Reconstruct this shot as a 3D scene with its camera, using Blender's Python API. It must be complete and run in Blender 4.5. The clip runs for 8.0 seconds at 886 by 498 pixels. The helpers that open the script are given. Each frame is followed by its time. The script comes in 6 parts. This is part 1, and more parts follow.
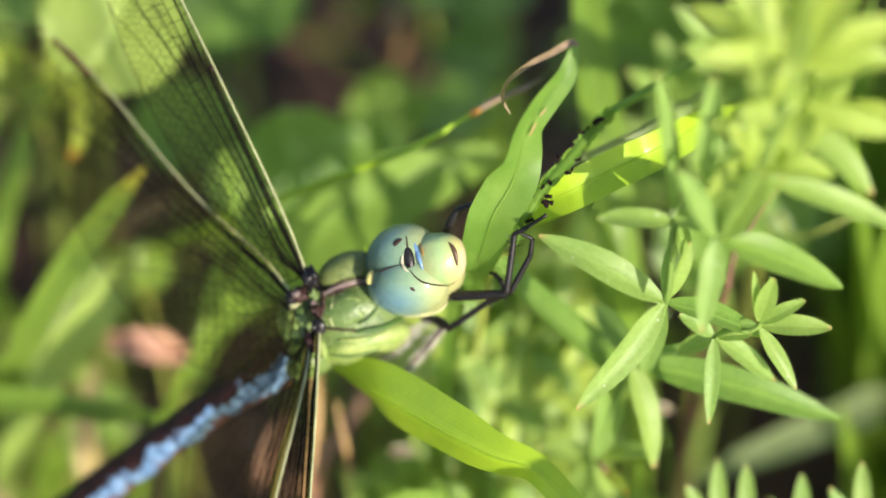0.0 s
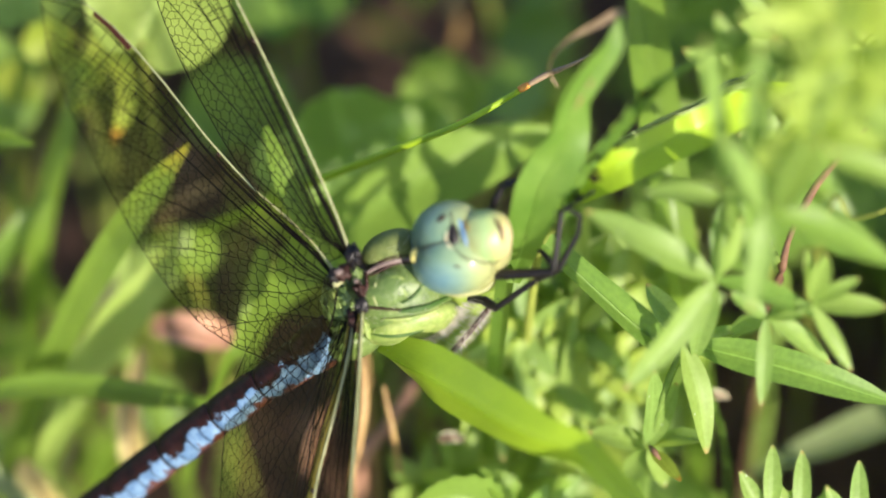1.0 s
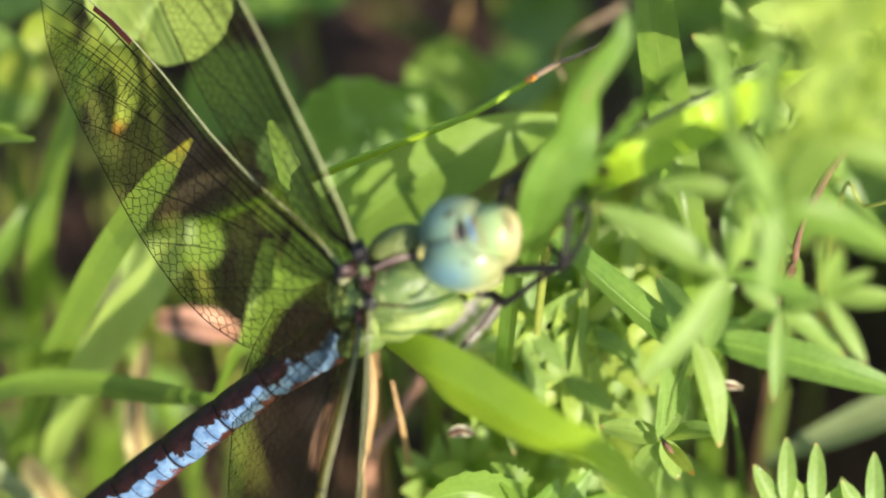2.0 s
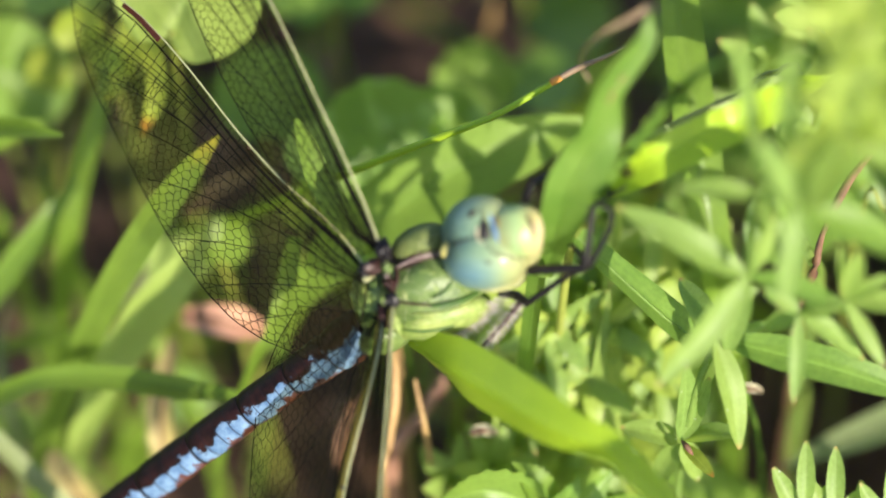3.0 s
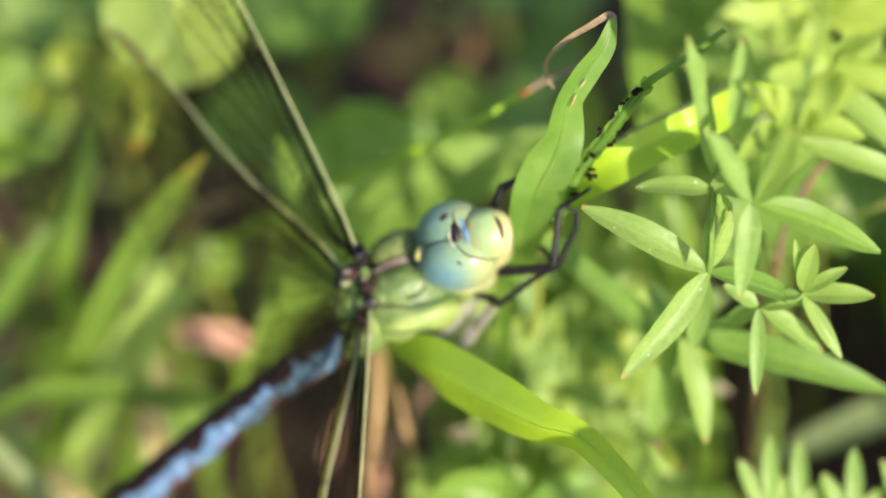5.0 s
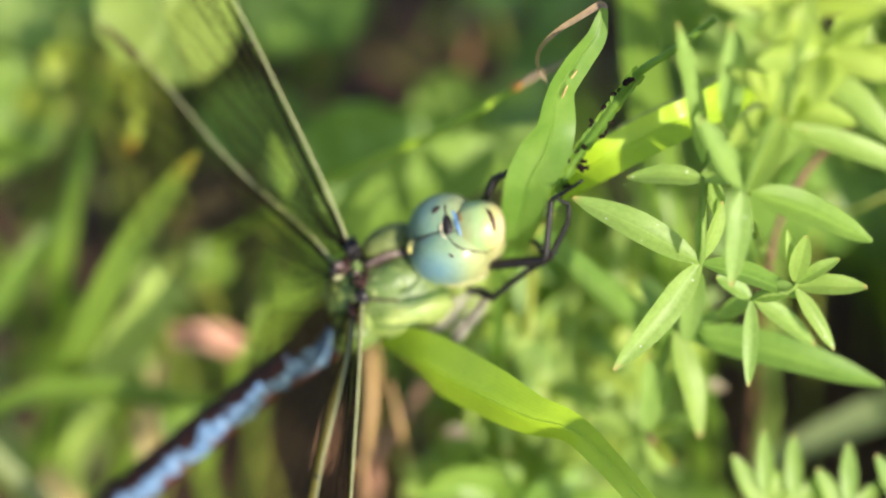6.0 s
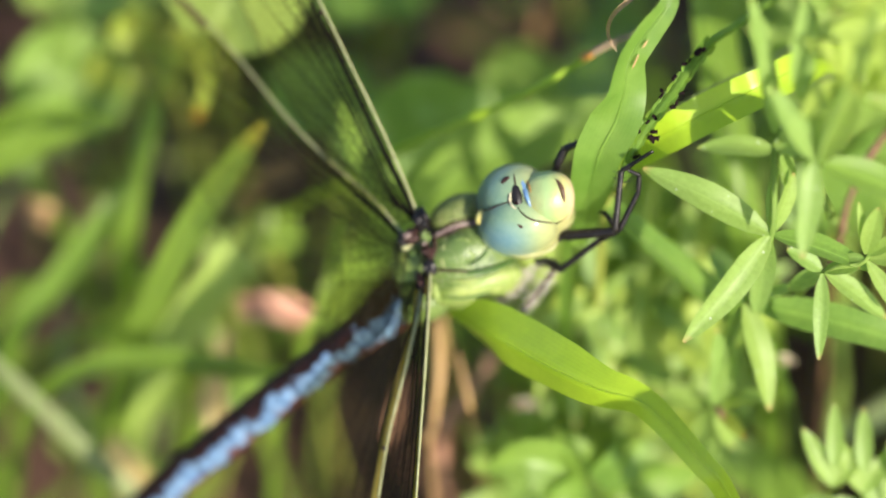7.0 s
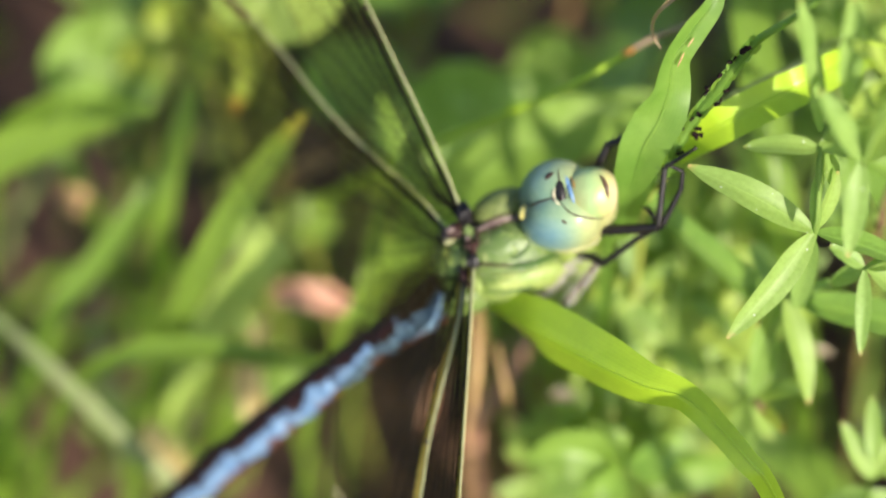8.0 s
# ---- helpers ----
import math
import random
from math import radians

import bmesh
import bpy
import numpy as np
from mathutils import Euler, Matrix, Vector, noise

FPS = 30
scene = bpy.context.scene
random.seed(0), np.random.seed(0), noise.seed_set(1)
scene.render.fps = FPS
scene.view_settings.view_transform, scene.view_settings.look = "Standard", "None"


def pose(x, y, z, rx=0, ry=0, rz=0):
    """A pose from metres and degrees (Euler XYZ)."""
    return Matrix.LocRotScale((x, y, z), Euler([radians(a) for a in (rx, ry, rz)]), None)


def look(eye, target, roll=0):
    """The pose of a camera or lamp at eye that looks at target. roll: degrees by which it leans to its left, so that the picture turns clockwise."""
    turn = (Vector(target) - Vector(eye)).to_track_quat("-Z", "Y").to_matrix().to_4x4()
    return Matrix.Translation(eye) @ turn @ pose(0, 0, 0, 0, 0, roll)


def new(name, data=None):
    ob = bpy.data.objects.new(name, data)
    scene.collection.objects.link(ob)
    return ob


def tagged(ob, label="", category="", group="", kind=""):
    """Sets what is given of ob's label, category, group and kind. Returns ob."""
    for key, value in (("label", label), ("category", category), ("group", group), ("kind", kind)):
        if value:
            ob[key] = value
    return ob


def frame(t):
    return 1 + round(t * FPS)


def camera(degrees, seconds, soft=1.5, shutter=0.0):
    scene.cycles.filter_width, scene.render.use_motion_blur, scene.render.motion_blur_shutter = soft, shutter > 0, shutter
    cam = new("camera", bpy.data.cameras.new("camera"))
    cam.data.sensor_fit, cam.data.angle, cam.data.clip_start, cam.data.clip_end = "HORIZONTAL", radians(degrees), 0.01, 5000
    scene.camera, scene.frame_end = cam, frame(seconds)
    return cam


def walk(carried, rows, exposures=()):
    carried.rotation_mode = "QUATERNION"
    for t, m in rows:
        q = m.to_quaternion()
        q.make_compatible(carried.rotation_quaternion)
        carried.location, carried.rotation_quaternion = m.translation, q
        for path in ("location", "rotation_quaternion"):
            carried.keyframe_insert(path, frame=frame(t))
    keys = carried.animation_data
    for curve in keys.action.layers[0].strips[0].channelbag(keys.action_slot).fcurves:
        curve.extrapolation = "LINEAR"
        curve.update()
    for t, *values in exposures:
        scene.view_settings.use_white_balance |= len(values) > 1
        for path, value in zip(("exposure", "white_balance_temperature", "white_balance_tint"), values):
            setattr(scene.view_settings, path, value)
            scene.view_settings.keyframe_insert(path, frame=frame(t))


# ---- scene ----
cam = camera(10, 8.0, soft=1.8)
cam.data.dof.use_dof = True
cam.data.dof.focus_distance = 0.5275
cam.data.dof.aperture_fstop = 6.8
PATH = [
    (0.0, look((-0.02651, -0.28957, 0.53138), (0.00645, -0.00202, 0.09082), 6.07)),
    (0.5, look((-0.01715, -0.29165, 0.52091), (0.00707, -0.00017, 0.08237), 4.55)),
    (1.0, look((-0.01497, -0.29104, 0.51556), (0.00235, 0.00324, 0.07857), 3.62)),
    (1.2, look((-0.01378, -0.28602, 0.51618), (0.00206, 0.00119, 0.07445), 3.60)),
    (2.3, look((-0.01729, -0.27868, 0.51439), (0.00018, 0.00727, 0.07190), 2.90)),
    (2.5, look((-0.01858, -0.27749, 0.51568), (-0.00066, 0.00772, 0.07273), 3.73)),
    (3.0, look((-0.01270, -0.28328, 0.51623), (-0.00077, 0.00481, 0.07495), 2.87)),
    (3.5, look((-0.01003, -0.28857, 0.52271), (0.00198, 0.00320, 0.08386), 2.48)),
    (4.0, look((-0.00498, -0.29382, 0.52686), (0.00165, 0.00078, 0.08979), 0.92)),
    (4.5, look((-0.00023, -0.30284, 0.52373), (-0.00004, -0.00115, 0.09148), 0.00)),
    (4.7, look((-0.00417, -0.30776, 0.52545), (0.00123, -0.00487, 0.09407), 0.84)),
    (5.8, look((0.00515, -0.31825, 0.52057), (0.00342, -0.00804, 0.09440), -0.38)),
    (6.0, look((0.00204, -0.32053, 0.51795), (0.00255, -0.00829, 0.09324), -0.04)),
    (6.5, look((0.00251, -0.31902, 0.51629), (-0.00489, -0.00969, 0.08953), -1.04)),
    (7.0, look((0.00191, -0.31993, 0.51428), (-0.00462, -0.00887, 0.08877), -0.76)),
    (7.5, look((0.00191, -0.31531, 0.51479), (-0.00651, -0.00459, 0.08906), -1.26)),
    (8.0, look((-0.01088, -0.31335, 0.52194), (-0.00934, -0.01057, 0.09045), 0.60)),
]
walk(cam, PATH)

# ---- world, sun, exposure ----
SUN = Vector((0.46, -0.74, 0.48)).normalized()
world = bpy.data.worlds.new("sky")
scene.world = world
world.use_nodes = True
wn = world.node_tree.nodes
sky = wn.new("ShaderNodeTexSky")
sky.sky_type, sky.sun_disc = "NISHITA", False
sky.sun_elevation = math.asin(SUN.z)
sky.sun_rotation = math.atan2(SUN.x, SUN.y)
world.node_tree.links.new(sky.outputs[0], wn["Background"].inputs[0])
wn["Background"].inputs[1].default_value = 0.115
sun = new("sun", bpy.data.lights.new("sun", "SUN"))
sun.data.energy, sun.data.angle, sun.data.color = 4.0, radians(0.55), (1.0, 0.905, 0.77)
sun.matrix_world = look(SUN * 2, (0, 0, 0))
scene.view_settings.exposure = 1.05

# ---- frame of the subject: u to the side, v up the slope that faces the viewer, w deeper; millimetres ----
HEAD = Vector((0, 0, 0.08975))
SIDE, RISE, AHEAD = Vector((1, 0, 0)), Vector((0, 0.81915, 0.57358)), Vector((0, 0.57358, -0.81915))
UPZ = Vector((0, 0, 1))
MM = 0.001


def M(u, v, w):
    return HEAD + (SIDE * u + RISE * v + AHEAD * w) * MM


def D(u, v, w):
    """A direction in the same frame, of length one."""
    return (SIDE * u + RISE * v + AHEAD * w).normalized()


# ---- materials ----
def nodes_of(name):
    m = bpy.data.materials.new(name)
    m.use_nodes = True
    return m, m.node_tree.nodes, m.node_tree.links


def ramp(n, l, source, stops):
    r = n.new("ShaderNodeValToRGB")
    while len(r.color_ramp.elements) < len(stops):
        r.color_ramp.elements.new(0.5)
    for e, (at, c) in zip(r.color_ramp.elements, stops):
        e.position, e.color = at, (*c, 1)
    l.new(source, r.inputs[0])
    return r.outputs[0]


def noise_of(n, l, scale, detail=4, rough=0.55, coord="Object"):
    tc = n.new("ShaderNodeTexCoord")
    t = n.new("ShaderNodeTexNoise")
    t.inputs["Scale"].default_value, t.inputs["Detail"].default_value = scale, detail
    t.inputs["Roughness"].default_value = rough
    l.new(tc.outputs[coord], t.inputs["Vector"])
    return t.outputs["Fac"]


def mixed(n, l, fac, a, b, mode="MIX"):
    m = n.new("ShaderNodeMix")
    m.data_type, m.blend_type = "RGBA", mode
    for socket, value in ((m.inputs[0], fac), (m.inputs[6], a), (m.inputs[7], b)):
        if isinstance(value, (int, float)):
            socket.default_value = value
        elif isinstance(value, tuple):
            socket.default_value = (*value, 1)
        else:
            l.new(value, socket)
    return m.outputs[2]


def maths(n, l, op, a, b=0.0):
    m = n.new("ShaderNodeMath")
    m.operation = op
    for socket, value in zip(m.inputs, (a, b)):
        if isinstance(value, (int, float)):
            socket.default_value = value
        else:
            l.new(value, socket)
    return m.outputs[0]


def bumped(n, l, height, strength, distance):
    b = n.new("ShaderNodeBump")
    b.inputs["Strength"].default_value, b.inputs["Distance"].default_value = strength, distance
    l.new(height, b.inputs["Height"])
    return b.outputs[0]


def leaf_material(name, low, high, through_colour, share=0.42, rough=0.42, veins=14.0, tip=None, random_hue=True, spots=None, spec=0.4, specks=False, mottle=0.35, rib=0.45):
    """Living leaf: two greens in patches, fine veins along the blade, gloss, and light that comes through it."""
    m, n, l = nodes_of(name)
    p = n["Principled BSDF"]
    patch = noise_of(n, l, 260, 3)
    fine = noise_of(n, l, 1900, 3)
    col = ramp(n, l, patch, [(0.32, low), (0.7, high)])
    col = mixed(n, l, mottle, col, ramp(n, l, fine, [(0.3, tuple(c * 0.6 for c in low)), (0.75, tuple(min(1, c * 1.35) for c in high))]))
    uv = n.new("ShaderNodeUVMap")
    sep = n.new("ShaderNodeSeparateXYZ")
    l.new(uv.outputs[0], sep.inputs[0])
    wave = maths(n, l, "SINE", maths(n, l, "MULTIPLY", sep.outputs[0], veins * 6.283))
    stripe = maths(n, l, "ADD", maths(n, l, "MULTIPLY", wave, 0.5), 0.5)
    col = mixed(n, l, maths(n, l, "MULTIPLY", stripe, 0.10), col, tuple(min(1, c * 1.5) for c in high))
    mid = maths(n, l, "LESS_THAN", maths(n, l, "ABSOLUTE", maths(n, l, "SUBTRACT", sep.outputs[0], 0.5)), 0.025)
    col = mixed(n, l, maths(n, l, "MULTIPLY", mid, rib), col, tuple(min(1, c * 1.9 + 0.02) for c in high))
    if random_hue:
        info = n.new("ShaderNodeObjectInfo")
        col = mixed(n, l, maths(n, l, "MULTIPLY", info.outputs["Random"], 0.35), col, tuple(c * k for c, k in zip(high, (1.25, 1.05, 0.6))))
    if spots:
        v = n.new("ShaderNodeTexVoronoi")
        v.inputs["Scale"].default_value = 300
        tc = n.new("ShaderNodeTexCoord")
        l.new(tc.outputs["Object"], v.inputs["Vector"])
        col = mixed(n, l, ramp(n, l, v.outputs["Distance"], [(0.2, (0.8, 0.8, 0.8)), (0.42, (0, 0, 0))]), col, spots)
    if specks:
        v = n.new("ShaderNodeTexVoronoi")
        v.inputs["Scale"].default_value = 1100
        tc = n.new("ShaderNodeTexCoord")
        l.new(tc.outputs["Object"], v.inputs["Vector"])
        parted = n.new("ShaderNodeSeparateColor")
        l.new(v.outputs["Color"], parted.inputs[0])
        few = maths(n, l, "GREATER_THAN", parted.outputs[0], 0.86)
        col = mixed(n, l, maths(n, l, "MULTIPLY", few, ramp(n, l, v.outputs["Distance"], [(0.10, (0.8, 0.8, 0.8)), (0.2, (0, 0, 0))])), col, (0.62, 0.66, 0.48))
    if tip:
        t = ramp(n, l, maths(n, l, "ADD", sep.outputs[1], maths(n, l, "MULTIPLY", maths(n, l, "SUBTRACT", fine, 0.5), 0.15)),
                 [(tip[0] - 0.04, (0, 0, 0)), (tip[0] + 0.03, (1, 1, 1))])
        col = mixed(n, l, t, col, tip[1])
    l.new(col, p.inputs["Base Color"])
    p.inputs["Roughness"].default_value = rough
    p.inputs["Specular IOR Level"].default_value = spec
    height = maths(n, l, "ADD", maths(n, l, "MULTIPLY", stripe, 0.5), fine)
    normal = bumped(n, l, height, 0.2, 0.00006)
    l.new(normal, p.inputs["Normal"])
    t = n.new("ShaderNodeBsdfTranslucent")
    l.new(mixed(n, l, 0.75, col, through_colour), t.inputs[0])
    mix = n.new("ShaderNodeMixShader")
    mix.inputs[0].default_value = share
    l.new(p.outputs[0], mix.inputs[1])
    l.new(t.outputs[0], mix.inputs[2])
    l.new(mix.outputs[0], n["Material Output"].inputs[0])
    return m


def plain_material(name, low, high, rough=0.5, scale=500, bump=0.2, metal=0.0, spec=0.5, coat=0.0, sheen=0.0, moss=None):
    m, n, l = nodes_of(name)
    p = n["Principled BSDF"]
    a = noise_of(n, l, scale, 5)
    b = noise_of(n, l, scale * 5, 3)
    col = ramp(n, l, a, [(0.3, low), (0.7, high)])
    col = mixed(n, l, 0.3, col, ramp(n, l, b, [(0.3, tuple(c * 0.55 for c in low)), (0.75, tuple(min(1, c * 1.3) for c in high))]))
    if moss:
        tint = ramp(n, l, noise_of(n, l, 7, 6, 0.7), [(0.34, (0, 0, 0)), (0.5, (1, 1, 1))])
        tc, far = n.new("ShaderNodeTexCoord"), n.new("ShaderNodeVectorMath")
        far.operation = "LENGTH"
        l.new(tc.outputs["Object"], far.inputs[0])
        col = mixed(n, l, maths(n, l, "MULTIPLY", tint, ramp(n, l, far.outputs["Value"], [(0.25, (0, 0, 0)), (0.6, (1, 1, 1))])), col, moss)
    l.new(col, p.inputs["Base Color"])
    l.new(bumped(n, l, b, bump, 0.0001), p.inputs["Normal"])
    p.inputs["Roughness"].default_value, p.inputs["Metallic"].default_value = rough, metal
    p.inputs["Specular IOR Level"].default_value, p.inputs["Coat Weight"].default_value = spec, coat
    p.inputs["Sheen Weight"].default_value = sheen
    return m


GRASS = leaf_material("grass_blade", (0.109, 0.200, 0.028), (0.189, 0.310, 0.046), (0.449, 0.580, 0.046), 0.45, 0.35, 16)
GRASS_BRIGHT = leaf_material("young_grass_blade", (0.28, 0.43, 0.022), (0.37, 0.53, 0.030), (0.63, 0.80, 0.041), 0.26, 0.36, 16, random_hue=False, spec=0.5, mottle=0.12)
GRASS_HELD = leaf_material("pale_grass_blade", (0.09, 0.20, 0.026), (0.20, 0.33, 0.06), (0.48, 0.64, 0.07), 0.45, 0.42, 14, random_hue=False, spec=0.5, mottle=0.15)
GRASS_GREY = leaf_material("grey_green_grass_blade", (0.17, 0.23, 0.10), (0.27, 0.33, 0.16), (0.36, 0.44, 0.12), 0.3, 0.45, 14)
GRASS_TIP = leaf_material("yellowing_grass_blade", (0.085, 0.165, 0.027), (0.155, 0.245, 0.04), (0.475, 0.600, 0.046), 0.45, 0.38, 14, tip=(0.93, (0.40, 0.34, 0.05)))
BEDSTRAW = leaf_material("bedstraw_leaf", (0.158, 0.275, 0.058), (0.27, 0.40, 0.110), (0.50, 0.66, 0.09), 0.40, 0.48, 3, tip=(0.975, (0.42, 0.28, 0.10)), specks=True, rib=0.18)
BEDSTRAW_TOP = leaf_material("young_bedstraw_leaf", (0.26, 0.38, 0.065), (0.37, 0.49, 0.105), (0.57, 0.69, 0.11), 0.42, 0.45, 3, rib=0.18)
STEM = leaf_material("green_stem", (0.204, 0.270, 0.062), (0.349, 0.400, 0.093), (0.528, 0.600, 0.077), 0.2, 0.45, 5)
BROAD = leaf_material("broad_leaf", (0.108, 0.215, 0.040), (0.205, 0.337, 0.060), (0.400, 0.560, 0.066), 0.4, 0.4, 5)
# lighter copy of BROAD for sunlit leaves: the sunlight is put into the colour
BROAD_SUNLIT = leaf_material("sunlit_broad_leaf", (0.205, 0.330, 0.07), (0.33, 0.455, 0.125), (0.53, 0.680, 0.155), 0.45, 0.5, 5)
BROAD_SPOT = leaf_material("spotted_leaf", (0.12, 0.24, 0.042), (0.215, 0.35, 0.062), (0.41, 0.57, 0.068), 0.4, 0.4, 5, spots=(0.42, 0.60, 0.20))
YELLOW_LEAF = leaf_material("yellow_leaf", (0.235, 0.335, 0.041), (0.345, 0.425, 0.068), (0.605, 0.620, 0.068), 0.4, 0.5, 5, tip=(0.88, (0.50, 0.20, 0.04)))
YELLOW_HERB = leaf_material("yellow_green_leaf", (0.235, 0.335, 0.041), (0.345, 0.425, 0.068), (0.58, 0.62, 0.068), 0.4, 0.5, 5)
DRY_END = plain_material("withered_stalk", (0.17, 0.11, 0.065), (0.32, 0.23, 0.15), 0.6, 500)
DRY = plain_material("dry_straw", (0.29, 0.165, 0.07), (0.48, 0.31, 0.13), 0.6, 400)
DRY_PINK = plain_material("dry_pink_leaf", (0.36, 0.17, 0.11), (0.54, 0.30, 0.21), 0.6, 300)
DRY_BROWN = plain_material("dead_leaf", (0.07, 0.036, 0.022), (0.23, 0.115, 0.065), 0.7, 250, 0.4)
DRY_PALE = plain_material("yellowed_leaf", (0.36, 0.30, 0.10), (0.50, 0.42, 0.17), 0.6, 300)
HUSK = plain_material("pale_husk", (0.44, 0.40, 0.26), (0.60, 0.55, 0.38), 0.6, 500)
RUST = plain_material("rust_node", (0.55, 0.16, 0.03), (0.75, 0.36, 0.06), 0.5, 900)
SOIL = plain_material("soil", (0.035, 0.019, 0.013), (0.14, 0.067, 0.045), 0.9, 180, 0.8, moss=(0.085, 0.12, 0.032))
BLACK = plain_material("black_chitin", (0.005, 0.004, 0.005), (0.014, 0.011, 0.012), 0.38, 800, 0.3, spec=0.35)
BROWN = plain_material("brown_chitin", (0.016, 0.007, 0.006), (0.055, 0.024, 0.02), 0.5, 700, 0.4, spec=0.25)
THORAX = plain_material("green_thorax", (0.045, 0.095, 0.02), (0.17, 0.235, 0.07), 0.38, 420, 0.9, spec=0.4)
GROOVE = plain_material("thorax_groove", (0.025, 0.07, 0.012), (0.06, 0.12, 0.025), 0.5, 600, 0.5, spec=0.3)
KEEL = plain_material("mauve_keel", (0.06, 0.036, 0.032), (0.25, 0.185, 0.17), 0.35, 700, 0.5, spec=0.5)
THORAX_BROWN = plain_material("brownish_thorax", (0.08, 0.115, 0.03), (0.16, 0.19, 0.06), 0.55, 900, 0.6, spec=0.25)
THORAX_LIGHT = plain_material("light_green_thorax", (0.13, 0.23, 0.04), (0.33, 0.375, 0.12), 0.42, 420, 0.5, spec=0.35)
FRONS = plain_material("forehead", (0.26, 0.32, 0.12), (0.40, 0.42, 0.20), 0.24, 350, 0.25, spec=0.35)
FACE = plain_material("face", (0.26, 0.28, 0.10), (0.40, 0.38, 0.18), 0.4, 500, 0.12, coat=0.3)
BLUE = plain_material("blue_mark", (0.08, 0.17, 0.33), (0.16, 0.28, 0.45), 0.3, 700, 0.1)
BAR = plain_material("brown_bar", (0.045, 0.022, 0.012), (0.12, 0.06, 0.03), 0.45, 700, 0.2)
OCHRE = plain_material("ochre_mark", (0.22, 0.12, 0.03), (0.34, 0.20, 0.06), 0.4, 700, 0.1)
OCCIPUT = plain_material("yellow_plate", (0.52, 0.46, 0.12), (0.66, 0.58, 0.20), 0.4, 700, 0.1)
HAIR = plain_material("pale_hair", (0.55, 0.50, 0.42), (0.75, 0.70, 0.62), 0.5, 900)
DARK_HAIR = plain_material("dark_bristle", (0.01, 0.009, 0.01), (0.03, 0.025, 0.025), 0.4, 900)
COSTA = plain_material("pale_wing_edge", (0.26, 0.27, 0.12), (0.42, 0.42, 0.22), 0.35, 700)
AMBER = leaf_material("amber_membrane", (0.26, 0.19, 0.03), (0.40, 0.30, 0.06), (0.75, 0.55, 0.10), 0.5, 0.3, 2, random_hue=False, rib=0.0)
VEIN = plain_material("dark_vein", (0.004, 0.0035, 0.003), (0.010, 0.008, 0.006), 0.6, 700, spec=0.06)
STIGMA = plain_material("wing_mark", (0.035, 0.009, 0.006), (0.07, 0.019, 0.011), 0.5, 500, spec=0.2)
ANTHER = plain_material("dark_anther", (0.006, 0.003, 0.004), (0.018, 0.008, 0.009), 0.8, 900, spec=0.1)


def eye_material(name, blue, pale):
    """Compound eye: grey-green turning to cream in front, with a bluer flank, under a clear hard surface."""
    m, n, l = nodes_of(name)
    p = n["Principled BSDF"]
    uv = n.new("ShaderNodeUVMap")
    sep = n.new("ShaderNodeSeparateXYZ")
    l.new(uv.outputs[0], sep.inputs[0])
    drift = maths(n, l, "ADD", sep.outputs[0], maths(n, l, "MULTIPLY", maths(n, l, "SUBTRACT", noise_of(n, l, 180, 2), 0.5), 0.12))
    col = ramp(n, l, drift, [(at, tuple(c * pale for c in tone)) for at, tone in ((0.02, (0.055, 0.10, 0.085)), (0.22, (0.10, 0.18, 0.135)), (0.45, (0.16, 0.24, 0.14)), (0.68, (0.22, 0.27, 0.125)), (0.92, (0.28, 0.29, 0.13)))])
    flank = ramp(n, l, sep.outputs[1], [(0.56, (0, 0, 0)), (0.88, (blue, blue, blue))])
    col = mixed(n, l, maths(n, l, "MULTIPLY", flank, ramp(n, l, drift, [(0.35, (1, 1, 1)), (0.78, (0, 0, 0))])), col, (0.10, 0.22, 0.32))
    col = mixed(n, l, 0.10, col, ramp(n, l, noise_of(n, l, 1500, 4), [(0.3, (0.05, 0.09, 0.06)), (0.7, (0.36, 0.40, 0.26))]))
    v = n.new("ShaderNodeTexVoronoi")
    v.inputs["Scale"].default_value = 9000
    tc = n.new("ShaderNodeTexCoord")
    l.new(tc.outputs["Object"], v.inputs["Vector"])
    l.new(col, p.inputs["Base Color"])
    l.new(bumped(n, l, v.outputs["Distance"], 0.12, 0.00003), p.inputs["Normal"])
    p.inputs["Roughness"].default_value, p.inputs["Coat Weight"].default_value, p.inputs["Coat Roughness"].default_value = 0.4, 0.6, 0.06
    p.inputs["Specular IOR Level"].default_value = 0.12
    return m


